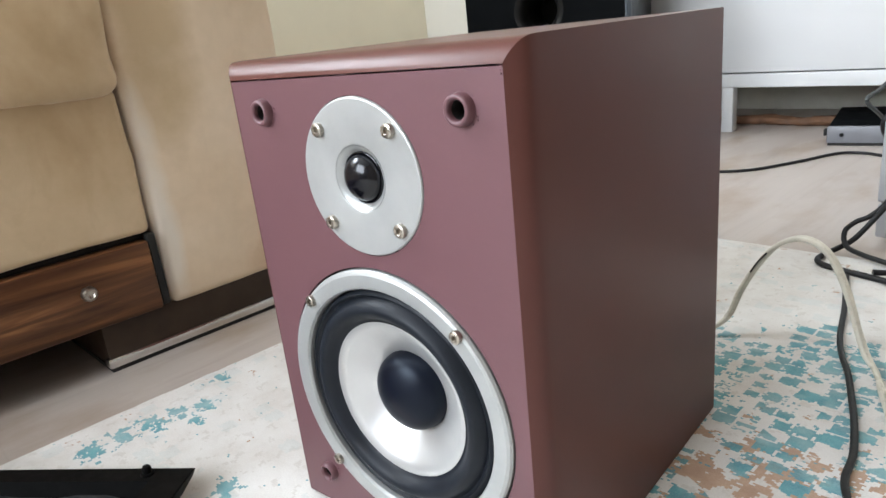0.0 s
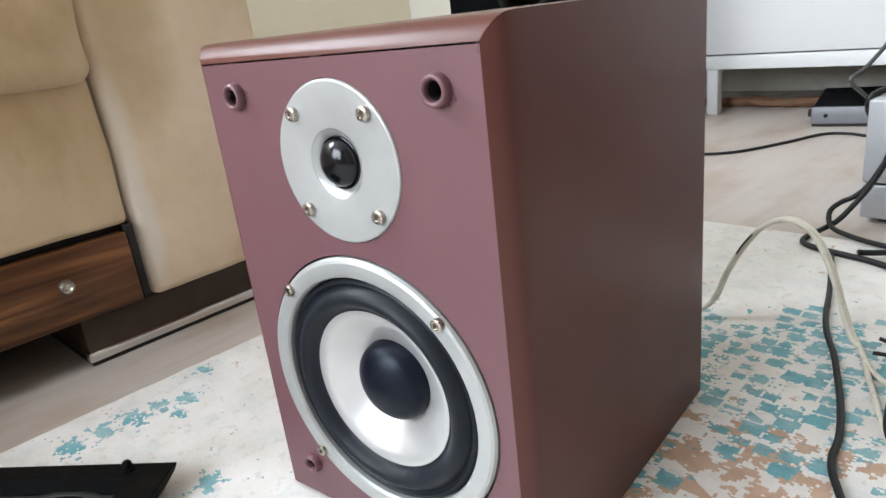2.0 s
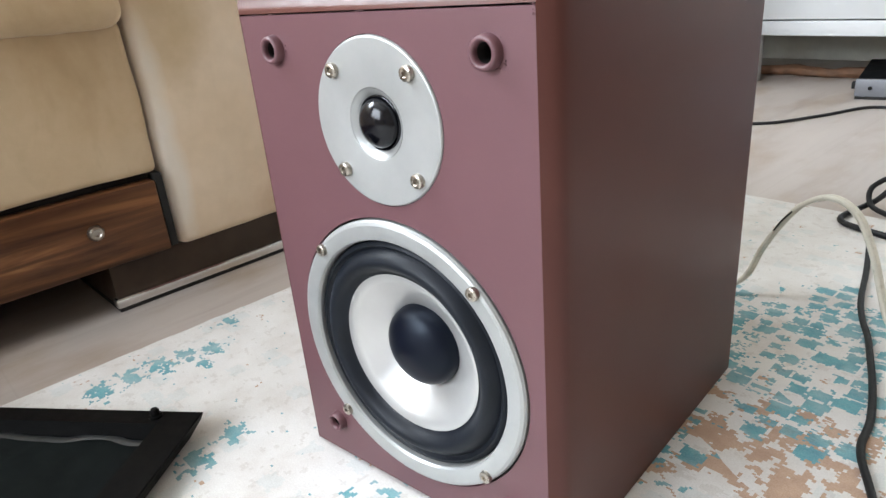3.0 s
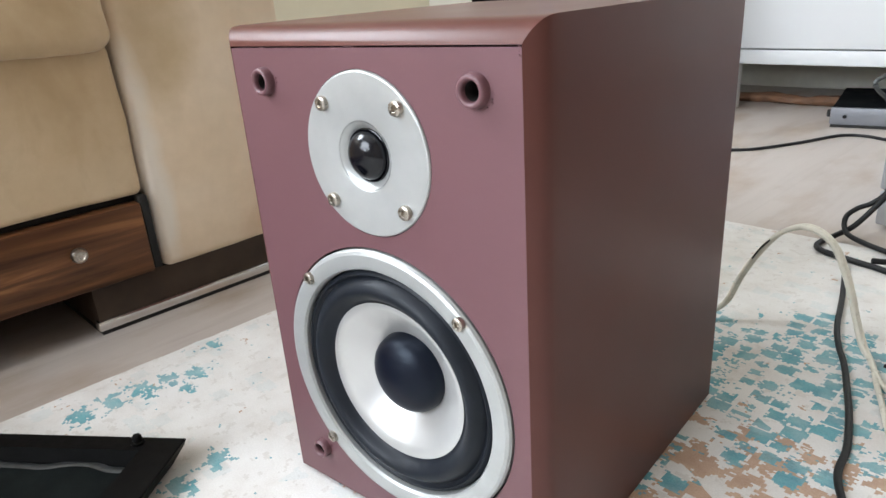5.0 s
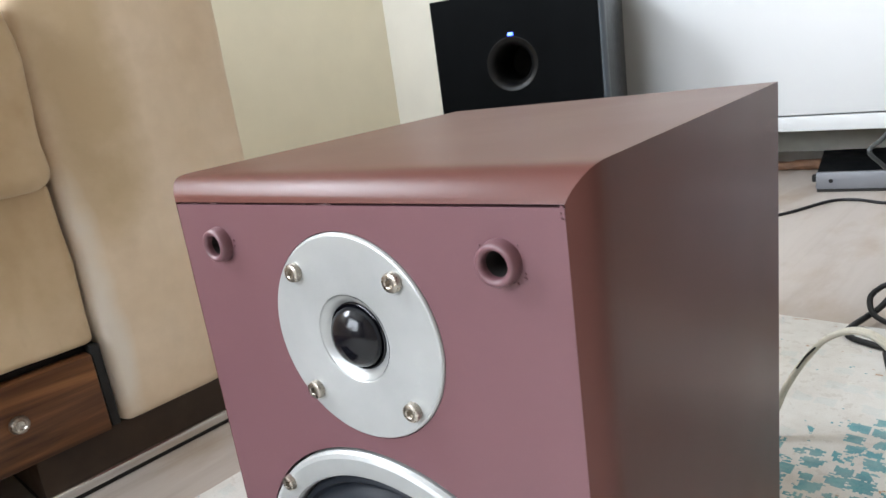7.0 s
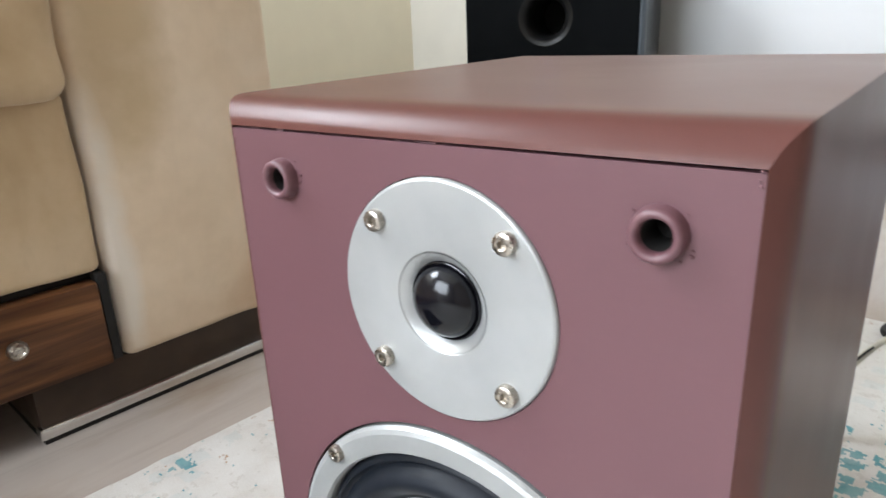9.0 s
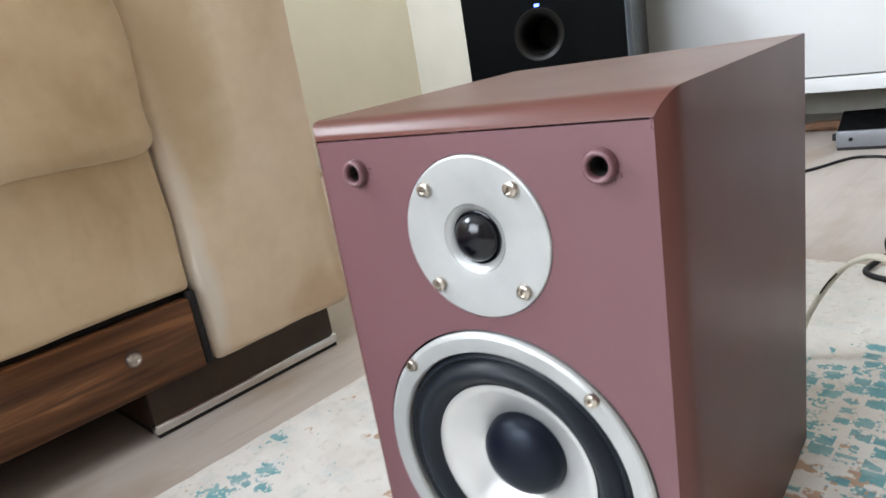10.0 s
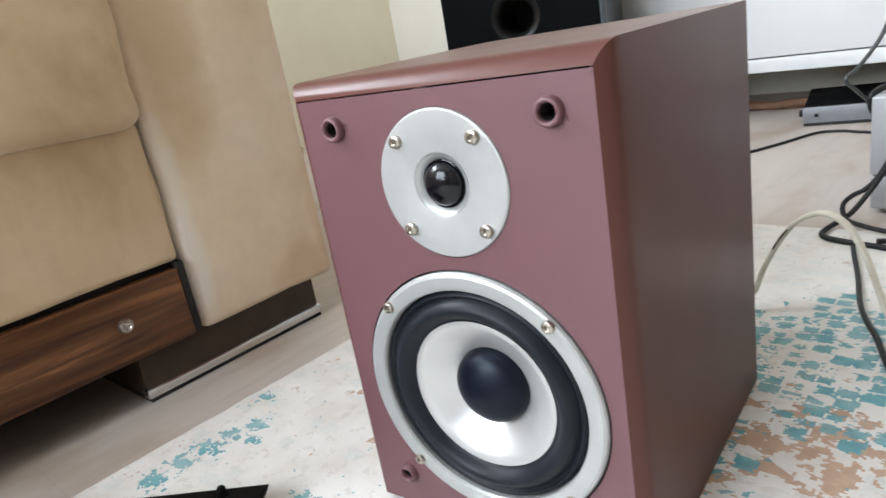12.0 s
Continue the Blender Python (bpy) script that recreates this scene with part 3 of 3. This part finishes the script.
        bmesh.ops.create_icosphere(bm, subdivisions=1, radius=rng.uniform(0.0003, 0.0008), matrix=Matrix.Translation((x, 0.0006, PT - 0.0006)) @ Matrix.Diagonal((rng.uniform(1, 5), 1, 0.6, 1)))
    for _ in range(26):
        bmesh.ops.create_icosphere(bm, subdivisions=1, radius=rng.uniform(0.0003, 0.0006), matrix=Matrix.Translation((-HW + 0.0098 + rng.uniform(0, 0.0008), 0.0002, PT - 0.004 - 0.05 * rng.random() ** 2)))
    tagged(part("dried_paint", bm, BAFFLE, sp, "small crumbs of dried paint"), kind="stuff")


speaker()

# ---- removed grille lying on the rug ----


def grille():
    ux = Vector((-0.155, -0.094, 0)).normalized()
    ang = math.degrees(math.atan2(ux.y, ux.x))
    # local x runs along the near side, local y away from it
    gr = thing("speaker_grille", "removed black speaker grille lying face down on the rug", "grille", at=pose(-0.193, -0.042, 0.0, 0, 0, ang))
    L, W, w, wy = 0.29, 0.2, 0.030, 0.017
    t0, t1 = 0.0008, 0.019

    def ring(x0, x1, y0, y1, z):
        return [(x0, y0, z), (x1, y0, z), (x1, y1, z), (x0, y1, z)]

    bm = bmesh.new()
    e = 0.010
    loops = [ring(e, L - e, e, W - e, t0), ring(0.002, L - 0.002, 0.002, W - 0.002, 0.013), ring(0, L, 0, W, t1 - 0.001), ring(0.001, L - 0.001, 0.001, W - 0.001, t1),
             ring(w, L - w, wy, W - wy, t1), ring(w + 0.004, L - w - 0.004, wy + 0.003, W - wy - 0.003, 0.006)]
    vs = [[bm.verts.new(p) for p in lp] for lp in loops]
    for a, b in zip(vs, vs[1:]):
        for k in range(4):
            bm.faces.new((a[k], a[(k + 1) % 4], b[(k + 1) % 4], b[k]))
    part("grille_frame", bm, GRILLE, gr)
    part("cloth", box(0.012, L - 0.012, 0.012, W - 0.012, 0.003, 0.0058), CLOTH, gr, "stretched black grille cloth", 0)
    # strips of dried glue along the cloth's edge
    rng = random.Random(2)
    for y0 in (wy + 0.006, W - wy - 0.006):
        pts = [(w + 0.004 + (L - 2 * w - 0.008) * i / 12, y0 + rng.uniform(-0.003, 0.003), 0.0072) for i in range(13)]
        part("glue_strip", tube(pts, 0.0011, 6, 3.0, 4), GLUE, gr, "uneven strip of dried glue")
    for x0 in (w + 0.006, L - w - 0.006):
        pts = [(x0 + rng.uniform(-0.003, 0.003), wy + 0.006 + (W - 2 * wy - 0.012) * i / 8, 0.0072) for i in range(9)]
        part("glue_strip", tube(pts, 0.0011, 6, 3.0, 4), GLUE, gr, "uneven strip of dried glue")
    for x, y in ((0.036, 0.008), (L - 0.036, 0.008), (0.036, W - 0.008), (L - 0.036, W - 0.008)):
        bm = lathe([(0.0052, 0), (0.0052, 0.003), (0.0036, 0.0034), (0.0036, 0.007), (0.0026, 0.0086), (0, 0.009)], 0, 0, 20)
        bmesh.ops.transform(bm, matrix=Matrix.Translation((x, y, t1 - 0.0012)) @ Matrix.Rotation(radians(90), 4, "X"), verts=bm.verts)
        part("peg", bm, GRILLE, gr)


grille()

# ---- sofa ----


def sofa():
    so = thing("sofa", "beige suede sofa with a walnut board and chrome-edged plinth", "sofa", at=turned(-0.475, 0.1, radians(-6.3)))
    F, BACK, S0, S1, A1 = -0.475, -1.5, -1.55, 0.1, 0.318
    part("seat_base", soft_box(BACK + 0.1, F, S0, S1 + 0.006, 0.141, 0.304, 0.008, 0.03, 0.003, 9), FABRIC, so, "beige suede seat front")
    mid = (S0 + S1) / 2
    for y0, y1 in ((mid + 0.004, S1 + 0.0075), (S0, mid - 0.004)):
        part("seat_cushion", soft_box(BACK + 0.25, F + 0.024, y0, y1, 0.298, 0.470, 0.022, 0.016, 0.006, 12, 0.008), FABRIC, so)
        part("back_cushion", soft_box(BACK + 0.06, BACK + 0.3, y0, y1, 0.478, 0.86, 0.07, 0.04, 0.006, 7, 0.02), FABRIC, so)
    # carried down to the floor to keep light from under the sofa
    part("backrest", soft_box(BACK, BACK + 0.1, S0 - 0.2, A1 - 0.01, FLOOR_Z, 0.84, 0.03, 0.05, 0.003, 6), FABRIC, so)
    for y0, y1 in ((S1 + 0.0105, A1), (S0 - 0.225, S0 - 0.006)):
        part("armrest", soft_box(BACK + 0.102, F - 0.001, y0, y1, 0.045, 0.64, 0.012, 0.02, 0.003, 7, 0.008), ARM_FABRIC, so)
    # black block put in for the shade below the seat
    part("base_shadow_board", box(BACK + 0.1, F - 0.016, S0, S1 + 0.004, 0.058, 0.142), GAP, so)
    board = part("drawer_board", box(F - 0.015, F + 0.004, S0, S1 - 0.002, 0.050, 0.133, 0.002), WALNUT, so, "dark walnut veneer board")
    part("edge_band", box(F - 0.016, F + 0.003, S1 - 0.0015, S1 + 0.0075, 0.052, 0.140, 0.0015), GAP, so, "dark edge band")
    bm = lathe([(0.0085, 0), (0.0085, -0.003), (0.0070, -0.0055), (0.0050, -0.0062), (0.0040, -0.0050), (0.0, -0.0046)], 0, 0, 28)
    for ky in (0.023, -1.0):
        b2 = bm.copy()
        bmesh.ops.transform(b2, matrix=Matrix.Translation((F + 0.004, ky, 0.094)) @ Matrix.Rotation(radians(90), 4, "Z"), verts=b2.verts)
        part("stud", b2, STEEL, board, "round nickel stud")
    bm.free()
    part("fabric_tab", soft_box(F - 0.045, F - 0.028, A1 - 0.004, A1 + 0.016, 0.212, 0.222, 0.003, 0.01), FABRIC, so, "small loose fabric tab")
    for y0, y1 in ((0.027, 0.280), (S0 - 0.19, S0 + 0.08)):
        pl = part("plinth", box(BACK + 0.15, F - 0.006, y0, y1, FLOOR_Z + 0.004, 0.0495, 0.003), ESPRESSO, so, "espresso leatherette plinth")
        part("chrome_strip", box(F - 0.014, F - 0.001, y0 - 0.003, y1 + 0.002, FLOOR_Z + 0.005, FLOOR_Z + 0.0175, 0.0025), CHROME, pl, "polished chrome edge strip")
        part("glide", box(BACK + 0.16, F - 0.004, y0, y1, FLOOR_Z, FLOOR_Z + 0.005), GAP, pl)


sofa()

# ---- subwoofer ----


def subwoofer():
    sb = thing("subwoofer", "large black subwoofer with a lit blue lamp and a round port", "subwoofer", at=pose(-0.6, 1.24, 0, 0, 0, 14))
    x0, x1, xr, y0, y1, z1 = -0.203, 0.19, 0.204, 0.0, 0.40, 0.512
    port, rim = (-0.014, 0.345), 0.060
    body = box(x0, xr, y0 + 0.02, y1, FLOOR_Z + 0.012, z1, 0.003)
    bmesh.ops.delete(body, geom=[f for f in body.faces if f.normal.y < -0.9], context="FACES")
    part("cabinet_body", body, SUBSIDE, sb, "blue-black satin cabinet")
    bm = bmesh.new()
    edges = []
    for pts in ([(x0 + 0.001, 0.008), (x1, 0.008), (x1, z1 - 0.002), (x0 + 0.001, z1 - 0.002)],
                [(port[0] + rim * math.cos(a), port[1] + rim * math.sin(a)) for a in [2 * math.pi * k / 64 for k in range(64)]]):
        vs = [bm.verts.new((x, y0, z)) for x, z in pts]
        edges.extend(bm.edges.new((vs[i], vs[(i + 1) % len(vs)])) for i in range(len(vs)))
    bmesh.ops.triangle_fill(bm, use_beauty=True, use_dissolve=False, edges=edges, normal=(0, -1, 0))
    for v in bmesh.ops.extrude_face_region(bm, geom=bm.faces[:])["geom"]:
        if isinstance(v, bmesh.types.BMVert):
            v.co.y += 0.0195
    part("front_panel", bm, BLACKBOX, sb, "satin black front panel")
    # rounded satin strip along the side of the front
    bm = bmesh.new()
    prof = [(x1 + 0.001, y0 + 0.0195), (x1 + 0.001, y0 + 0.001)] + [(x1 + 0.003 + 0.011 * math.sin(a), y0 + 0.0195 - 0.0185 * math.cos(a)) for a in [math.pi / 2 * k / 10 for k in range(11)]]
    lo, hi = [bm.verts.new((x, y, 0.008)) for x, y in prof], [bm.verts.new((x, y, z1 - 0.002)) for x, y in prof]
    for k in range(len(prof)):
        q = (k + 1) % len(prof)
        bm.faces.new((lo[k], lo[q], hi[q], hi[k]))
    bm.faces.new(lo)
    bm.faces.new(hi)
    part("corner_trim", bm, BLUEGREY, sb, "blue-grey satin corner strip")
    flare = [(rim + 0.002, y0 - 0.0004), (rim, y0 - 0.0008)] + [(0.040 + 0.019 * (1 - math.sin(a)), y0 + 0.034 * (1 - math.cos(a))) for a in [math.pi / 2 * k / 10 for k in range(11)]] + [(0.0395, y0 + 0.16)]
    part("port", lathe(flare, port[0], port[1], 64), SMOKE, sb, "flared black port", 60)
    part("port_bottom", lathe([(0, y0 + 0.158), (0.0395, y0 + 0.158)], port[0], port[1], 40), GAP, sb)
    part("lamp", box(-0.018, -0.006, y0 - 0.002, y0 - 0.0002, 0.409, 0.416, 0.0008), LEDM, sb, "lit blue lamp")
    for x in (x0 + 0.05, xr - 0.05):
        for y in (y0 + 0.06, y1 - 0.06):
            part("foot", box(x - 0.02, x + 0.02, y - 0.02, y + 0.02, FLOOR_Z, FLOOR_Z + 0.013, 0.002), RUBBER, sb)


subwoofer()

# ---- media cabinet ----


def media_cabinet():
    mc = thing("media_cabinet", "long white lacquered media cabinet on short legs", "cabinet", at=turned(0.02, 1.542))
    x0, x1, y0, y1, z0, z1 = -0.60, 1.5, 1.542, 1.95, 0.108, 0.60
    part("bottom_board", box(x0, x1, y0, y1, z0, 0.1415, 0.0015), WHITE, mc)
    part("top_board", box(x0, x1, y0, y1, z1, z1 + 0.03, 0.0015), WHITE, mc)
    for x in (x0, x1 - 0.02):
        part("side_board", box(x, x + 0.02, y0, y1, 0.1417, z1 - 0.0002, 0.001), WHITE, mc)
    part("back_board", box(x0 + 0.021, x1 - 0.021, y1 - 0.012, y1, 0.1417, z1 - 0.0002), WHITE, mc)
    w = (x1 - x0 - 0.0426) / 2
    for k in range(2):
        a = x0 + 0.0206 + k * (w + 0.0014)
        part("door", box(a, a + w, y0 + 0.001, y0 + 0.02, 0.145, z1 - 0.003, 0.0012), WHITE, mc)
    for x, y in ((-0.287, y0 + 0.004), (0.9, y0 + 0.004), (-0.46, y1 - 0.034), (1.1, y1 - 0.034)):
        part("leg", box(x, x + 0.029, y, y + 0.03, FLOOR_Z, z0 - 0.0002, 0.002), WHITE, mc)


media_cabinet()

# ---- set-top box under the cabinet ----


def player():
    pl = thing("disc_player", "flat silver-fronted player with a black cover on the floor", "player", at=pose(-0.010, 1.43, FLOOR_Z, 0, 0, 4))
    part("front_panel", box(0, 0.42, 0, 0.012, 0.006, 0.042, 0.0015), PLAYER, pl, "silver front panel")
    part("base", box(0.002, 0.418, -0.001, 0.28, 0.0, 0.0058, 0.001), GAP, pl, "black base")
    part("cover", box(0.002, 0.418, 0.0125, 0.28, 0.006, 0.0435, 0.002), BLACKBOX, pl, "black metal cover")
    bm = lathe([(0.0042, -0.0002), (0.0042, -0.0016), (0, -0.0018)], 0.028, 0.024, 20)
    part("button", bm, SMOKE, pl)
    part("side_knob", box(-0.008, -0.0004, 0.01, 0.025, 0.02, 0.035, 0.002), GAP, pl)


player()

# ---- brown paper lying under the cabinet ----


def paper_roll():
    bm = bmesh.new()
    n, seg, rings = 60, 14, []
    for i in range(n + 1):
        x = -0.34 + 0.42 * i / n
        r = 0.0155 * (0.8 + 0.35 * noise.noise(Vector((x * 13, 1, 0))))
        if i in (0, n):
            r *= 0.4
        yc = 1.70 + 0.012 * math.sin(x * 19)
        ring = []
        for k in range(seg):
            a = 2 * math.pi * k / seg
            q = r * (1 + 0.25 * noise.noise(Vector((x * 40, 3 * math.cos(a), 3 * math.sin(a)))))
            ring.append(bm.verts.new((x, yc + 1.6 * q * math.cos(a), max(FLOOR_Z + 0.0002, FLOOR_Z + r + q * math.sin(a)))))
        rings.append(ring)
    for a, b in zip(rings, rings[1:]):
        for k in range(seg):
            bm.faces.new((a[k], a[(k + 1) % seg], b[(k + 1) % seg], b[k]))
    bm.faces.new(rings[0])
    bm.faces.new(rings[-1])
    tagged(part("paper_roll", bm, KRAFT, None), "crumpled roll of brown paper on the floor under the cabinet", "paper")


paper_roll()

# ---- amplifier ----


def amplifier():
    am = thing("amplifier", "small silver amplifier with a large round volume knob on the floor", "amplifier", at=pose(0.163, 0.771, FLOOR_Z, 0, 0, -11.3))
    W, D = 0.22, 0.37
    part("case", box(0, W, 0.004, D, 0.057, 0.1665, 0.005, 3), AMP, am)
    part("front_panel", box(0.0006, W - 0.0006, -0.002, 0.0036, 0.0575, 0.166, 0.003, 3), AMP, am, "silver front panel")
    part("base", box(0.001, W - 0.001, 0.0, D, 0.008, 0.0545, 0.003, 3), AMP, am, "lower silver case")
    part("seam", box(0.004, W - 0.004, 0.006, D - 0.004, 0.054, 0.0576), GAP, am)
    knob = lathe([(0.039, -0.0022), (0.039, -0.017), (0.037, -0.0195), (0.034, -0.0205), (0, -0.0208)], 0.066, 0.112, 64)
    part("volume_knob", knob, AMP, am, "large silver volume knob")
    jack = lathe([(0.0072, 0.0), (0.0072, -0.003), (0.0058, -0.0038), (0.0036, -0.0034), (0.0032, 0.0)], 0.068, 0.029, 32)
    part("jack", jack, BRASS, am, "gold-plated jack")
    part("jack_bottom", lathe([(0, -0.0003), (0.0034, -0.0003)], 0.068, 0.029, 20), GAP, am)
    part("jack_mark", box(0.044, 0.054, -0.0006, 0.0004, 0.028, 0.0315), SMOKE, am, "small grey printed mark")
    part("indicator", lathe([(0.0028, -0.0021), (0.0028, -0.003), (0, -0.0032)], 0.036, 0.148, 20), BLUEGREY, am)
    for x in (0.03, W - 0.03):
        for y in (0.03, D - 0.03):
            part("foot", box(x - 0.012, x + 0.012, y - 0.012, y + 0.012, 0.0, 0.0082, 0.002), RUBBER, am)


amplifier()

# ---- cables ----


def cable(name, label, points, r, material, flat=1.0, seg=10):
    return tagged(part(name, tube(points, r, seg, flat), material, None, "", 60), label, "cable")


cable("power_cable", "black power cable running over the rug", [(0.158, 0.60, 0.0045), (0.162, 0.57, 0.003), (0.171, 0.502, 0.003), (0.178, 0.435, 0.003), (0.186, 0.395, 0.003), (0.196, 0.362, 0.003), (0.204, 0.325, 0.003), (0.212, 0.285, 0.003), (0.218, 0.24, 0.003), (0.218, 0.206, 0.003), (0.227, 0.175, 0.003), (0.25, 0.12, 0.003), (0.30, 0.06, 0.003), (0.42, 0.02, 0.003)], 0.0028, CORD)
cable("floor_cable", "thin black cable lying on the laminate floor", [(-0.34, 1.12, FLOOR_Z + 0.003), (-0.2, 1.12, FLOOR_Z + 0.003), (-0.105, 1.146, FLOOR_Z + 0.003), (-0.03, 1.24, FLOOR_Z + 0.003), (0.028, 1.335, FLOOR_Z + 0.003), (0.075, 1.345, FLOOR_Z + 0.003), (0.116, 1.322, FLOOR_Z + 0.003), (0.2, 1.3, FLOOR_Z + 0.003), (0.5, 1.3, FLOOR_Z + 0.003)], 0.0031, CORD)
A = [(0.250, 0.800, 0.165), (0.228, 0.782, 0.170), (0.208, 0.762, 0.168), (0.199, 0.749, 0.148), (0.197, 0.744, 0.116), (0.191, 0.742, 0.088), (0.179, 0.738, 0.058), (0.164, 0.732, 0.033), (0.148, 0.718, 0.012), (0.136, 0.702, 0.005), (0.122, 0.665, 0.004), (0.119, 0.645, 0.004), (0.126, 0.631, 0.004), (0.142, 0.621, 0.004), (0.165, 0.611, 0.004), (0.190, 0.601, 0.004), (0.235, 0.576, 0.004), (0.32, 0.54, 0.004)]
cable("speaker_lead", "black cable looping down from the amplifier", A, 0.0036, CORD)
cable("speaker_lead", "black cable looping out from beside the amplifier", [(0.188, 0.744, 0.080), (0.175, 0.740, 0.054), (0.160, 0.737, 0.038), (0.146, 0.735, 0.030), (0.136, 0.722, 0.020), (0.142, 0.698, 0.008), (0.165, 0.672, 0.0065), (0.20, 0.65, 0.006), (0.236, 0.640, 0.006), (0.35, 0.63, 0.006)], 0.0033, CORD)
cable("speaker_lead", "thick black cable lying across the amplifier", [(0.33, 0.95, 0.163), (0.27, 0.93, 0.163), (0.232, 0.905, 0.163), (0.213, 0.868, 0.163), (0.194, 0.837, 0.163), (0.177, 0.812, 0.164), (0.163, 0.790, 0.158), (0.161, 0.797, 0.140), (0.170, 0.83, 0.115), (0.182, 0.90, 0.07)], 0.0043, CORD)
cable("speaker_lead", "black cable branch lying on the rug", [(0.183, 0.606, 0.010), (0.196, 0.613, 0.0085), (0.216, 0.626, 0.006), (0.26, 0.628, 0.0045), (0.36, 0.60, 0.0045)], 0.0034, CORD)
W1 = [(0.03, 0.33, 0.006), (0.062, 0.38, 0.006), (0.083, 0.395, 0.021), (0.095, 0.396, 0.052), (0.109, 0.396, 0.080), (0.126, 0.397, 0.103), (0.148, 0.397, 0.112), (0.169, 0.396, 0.100), (0.185, 0.394, 0.069), (0.197, 0.390, 0.034), (0.206, 0.384, 0.013)]
wc = thing("twin_speaker_cable", "flat milky-clear twin speaker cable arching off the rug", "cable")
W2 = ([(0.216, 0.372, 0.0045), (0.222, 0.345, 0.0035), (0.231, 0.31, 0.0033), (0.243, 0.262, 0.0033), (0.262, 0.21, 0.0033), (0.32, 0.15, 0.0033)],
      [(0.214, 0.374, 0.0065), (0.219, 0.360, 0.0045), (0.230, 0.338, 0.0035), (0.246, 0.322, 0.0033), (0.275, 0.315, 0.0033), (0.34, 0.33, 0.0033)])
for s, tail in zip((-0.0022, 0.0022), W2):
    part("core", tube([Vector(p) + Vector((0.3 * s, s, 0)) for p in W1] + tail, 0.0024, 10), CLEAR, wc)
part("printed_mark", tube([(0.1045, 0.3915, 0.075), (0.1105, 0.3915, 0.086), (0.118, 0.3925, 0.096)], 0.0009, 6), CORD, wc, "dark printed mark")


def rca_pair():
    rc = thing("phono_cable", "pair of grey phono cables hanging with red and white plugs", "cable")
    part("lead", tube([(0.188, 1.20, 0.62), (0.187, 1.18, 0.45), (0.186, 1.15, 0.33), (0.180, 1.13, 0.285), (0.160, 1.07, 0.215), (0.130, 1.03, 0.168), (0.113, 1.0, 0.152), (0.128, 1.03, 0.125), (0.150, 1.1, 0.085), (0.168, 1.16, 0.045), (0.20, 1.24, 0.006), (0.3, 1.32, -0.004)], 0.0034, 10), GREYCORD, rc)
    part("lead", tube([(0.198, 1.20, 0.62), (0.196, 1.18, 0.45), (0.194, 1.15, 0.33), (0.189, 1.14, 0.27), (0.178, 1.14, 0.21), (0.170, 1.15, 0.15), (0.172, 1.17, 0.09), (0.174, 1.20, 0.03), (0.20, 1.26, 0.004), (0.3, 1.34, -0.004)], 0.0034, 10), GREYCORD, rc)
    for x, mat, lab in ((0.1865, IVORYP, "ivory plug sleeve"), (0.1945, REDP, "red plug sleeve")):
        bm = lathe([(0.0032, -0.02), (0.0044, -0.018), (0.0048, 0.008), (0.0040, 0.02), (0.003, 0.024)], 0, 0, 20)
        bmesh.ops.transform(bm, matrix=Matrix.Translation((x, 1.146, 0.312)) @ Matrix.Rotation(radians(-88), 4, "X"), verts=bm.verts)
        part("plug", bm, mat, rc, lab)


rca_pair()


def loose_plug():
    ex = thing("power_plug", "unplugged black two-pin plug with its lead on the rug", "plug", at=pose(0.262, 0.364, 0.0, 0, 0, -4))
    part("plug_body", box(-0.014, 0.030, -0.012, 0.012, 0.0008, 0.026, 0.006, 3), CORD, ex, "black moulded plug")
    for y in (-0.011, 0.011):
        part("pin", tube([(-0.012, y * 0.7, 0.014), (-0.024, y, 0.015), (-0.036, y * 1.3, 0.016)], 0.0018, 8), GAP, ex)
    part("lead", tube([(0.028, 0, 0.014), (0.03, 0.07, 0.024), (0.008, 0.125, 0.024), (-0.016, 0.12, 0.021), (-0.019, 0.05, 0.029), (-0.018, -0.01, 0.030), (-0.014, -0.07, 0.012), (-0.001, -0.127, 0.004), (0.06, -0.18, 0.003)], 0.0026, 10), CORD, ex, "black lead")


loose_plug()
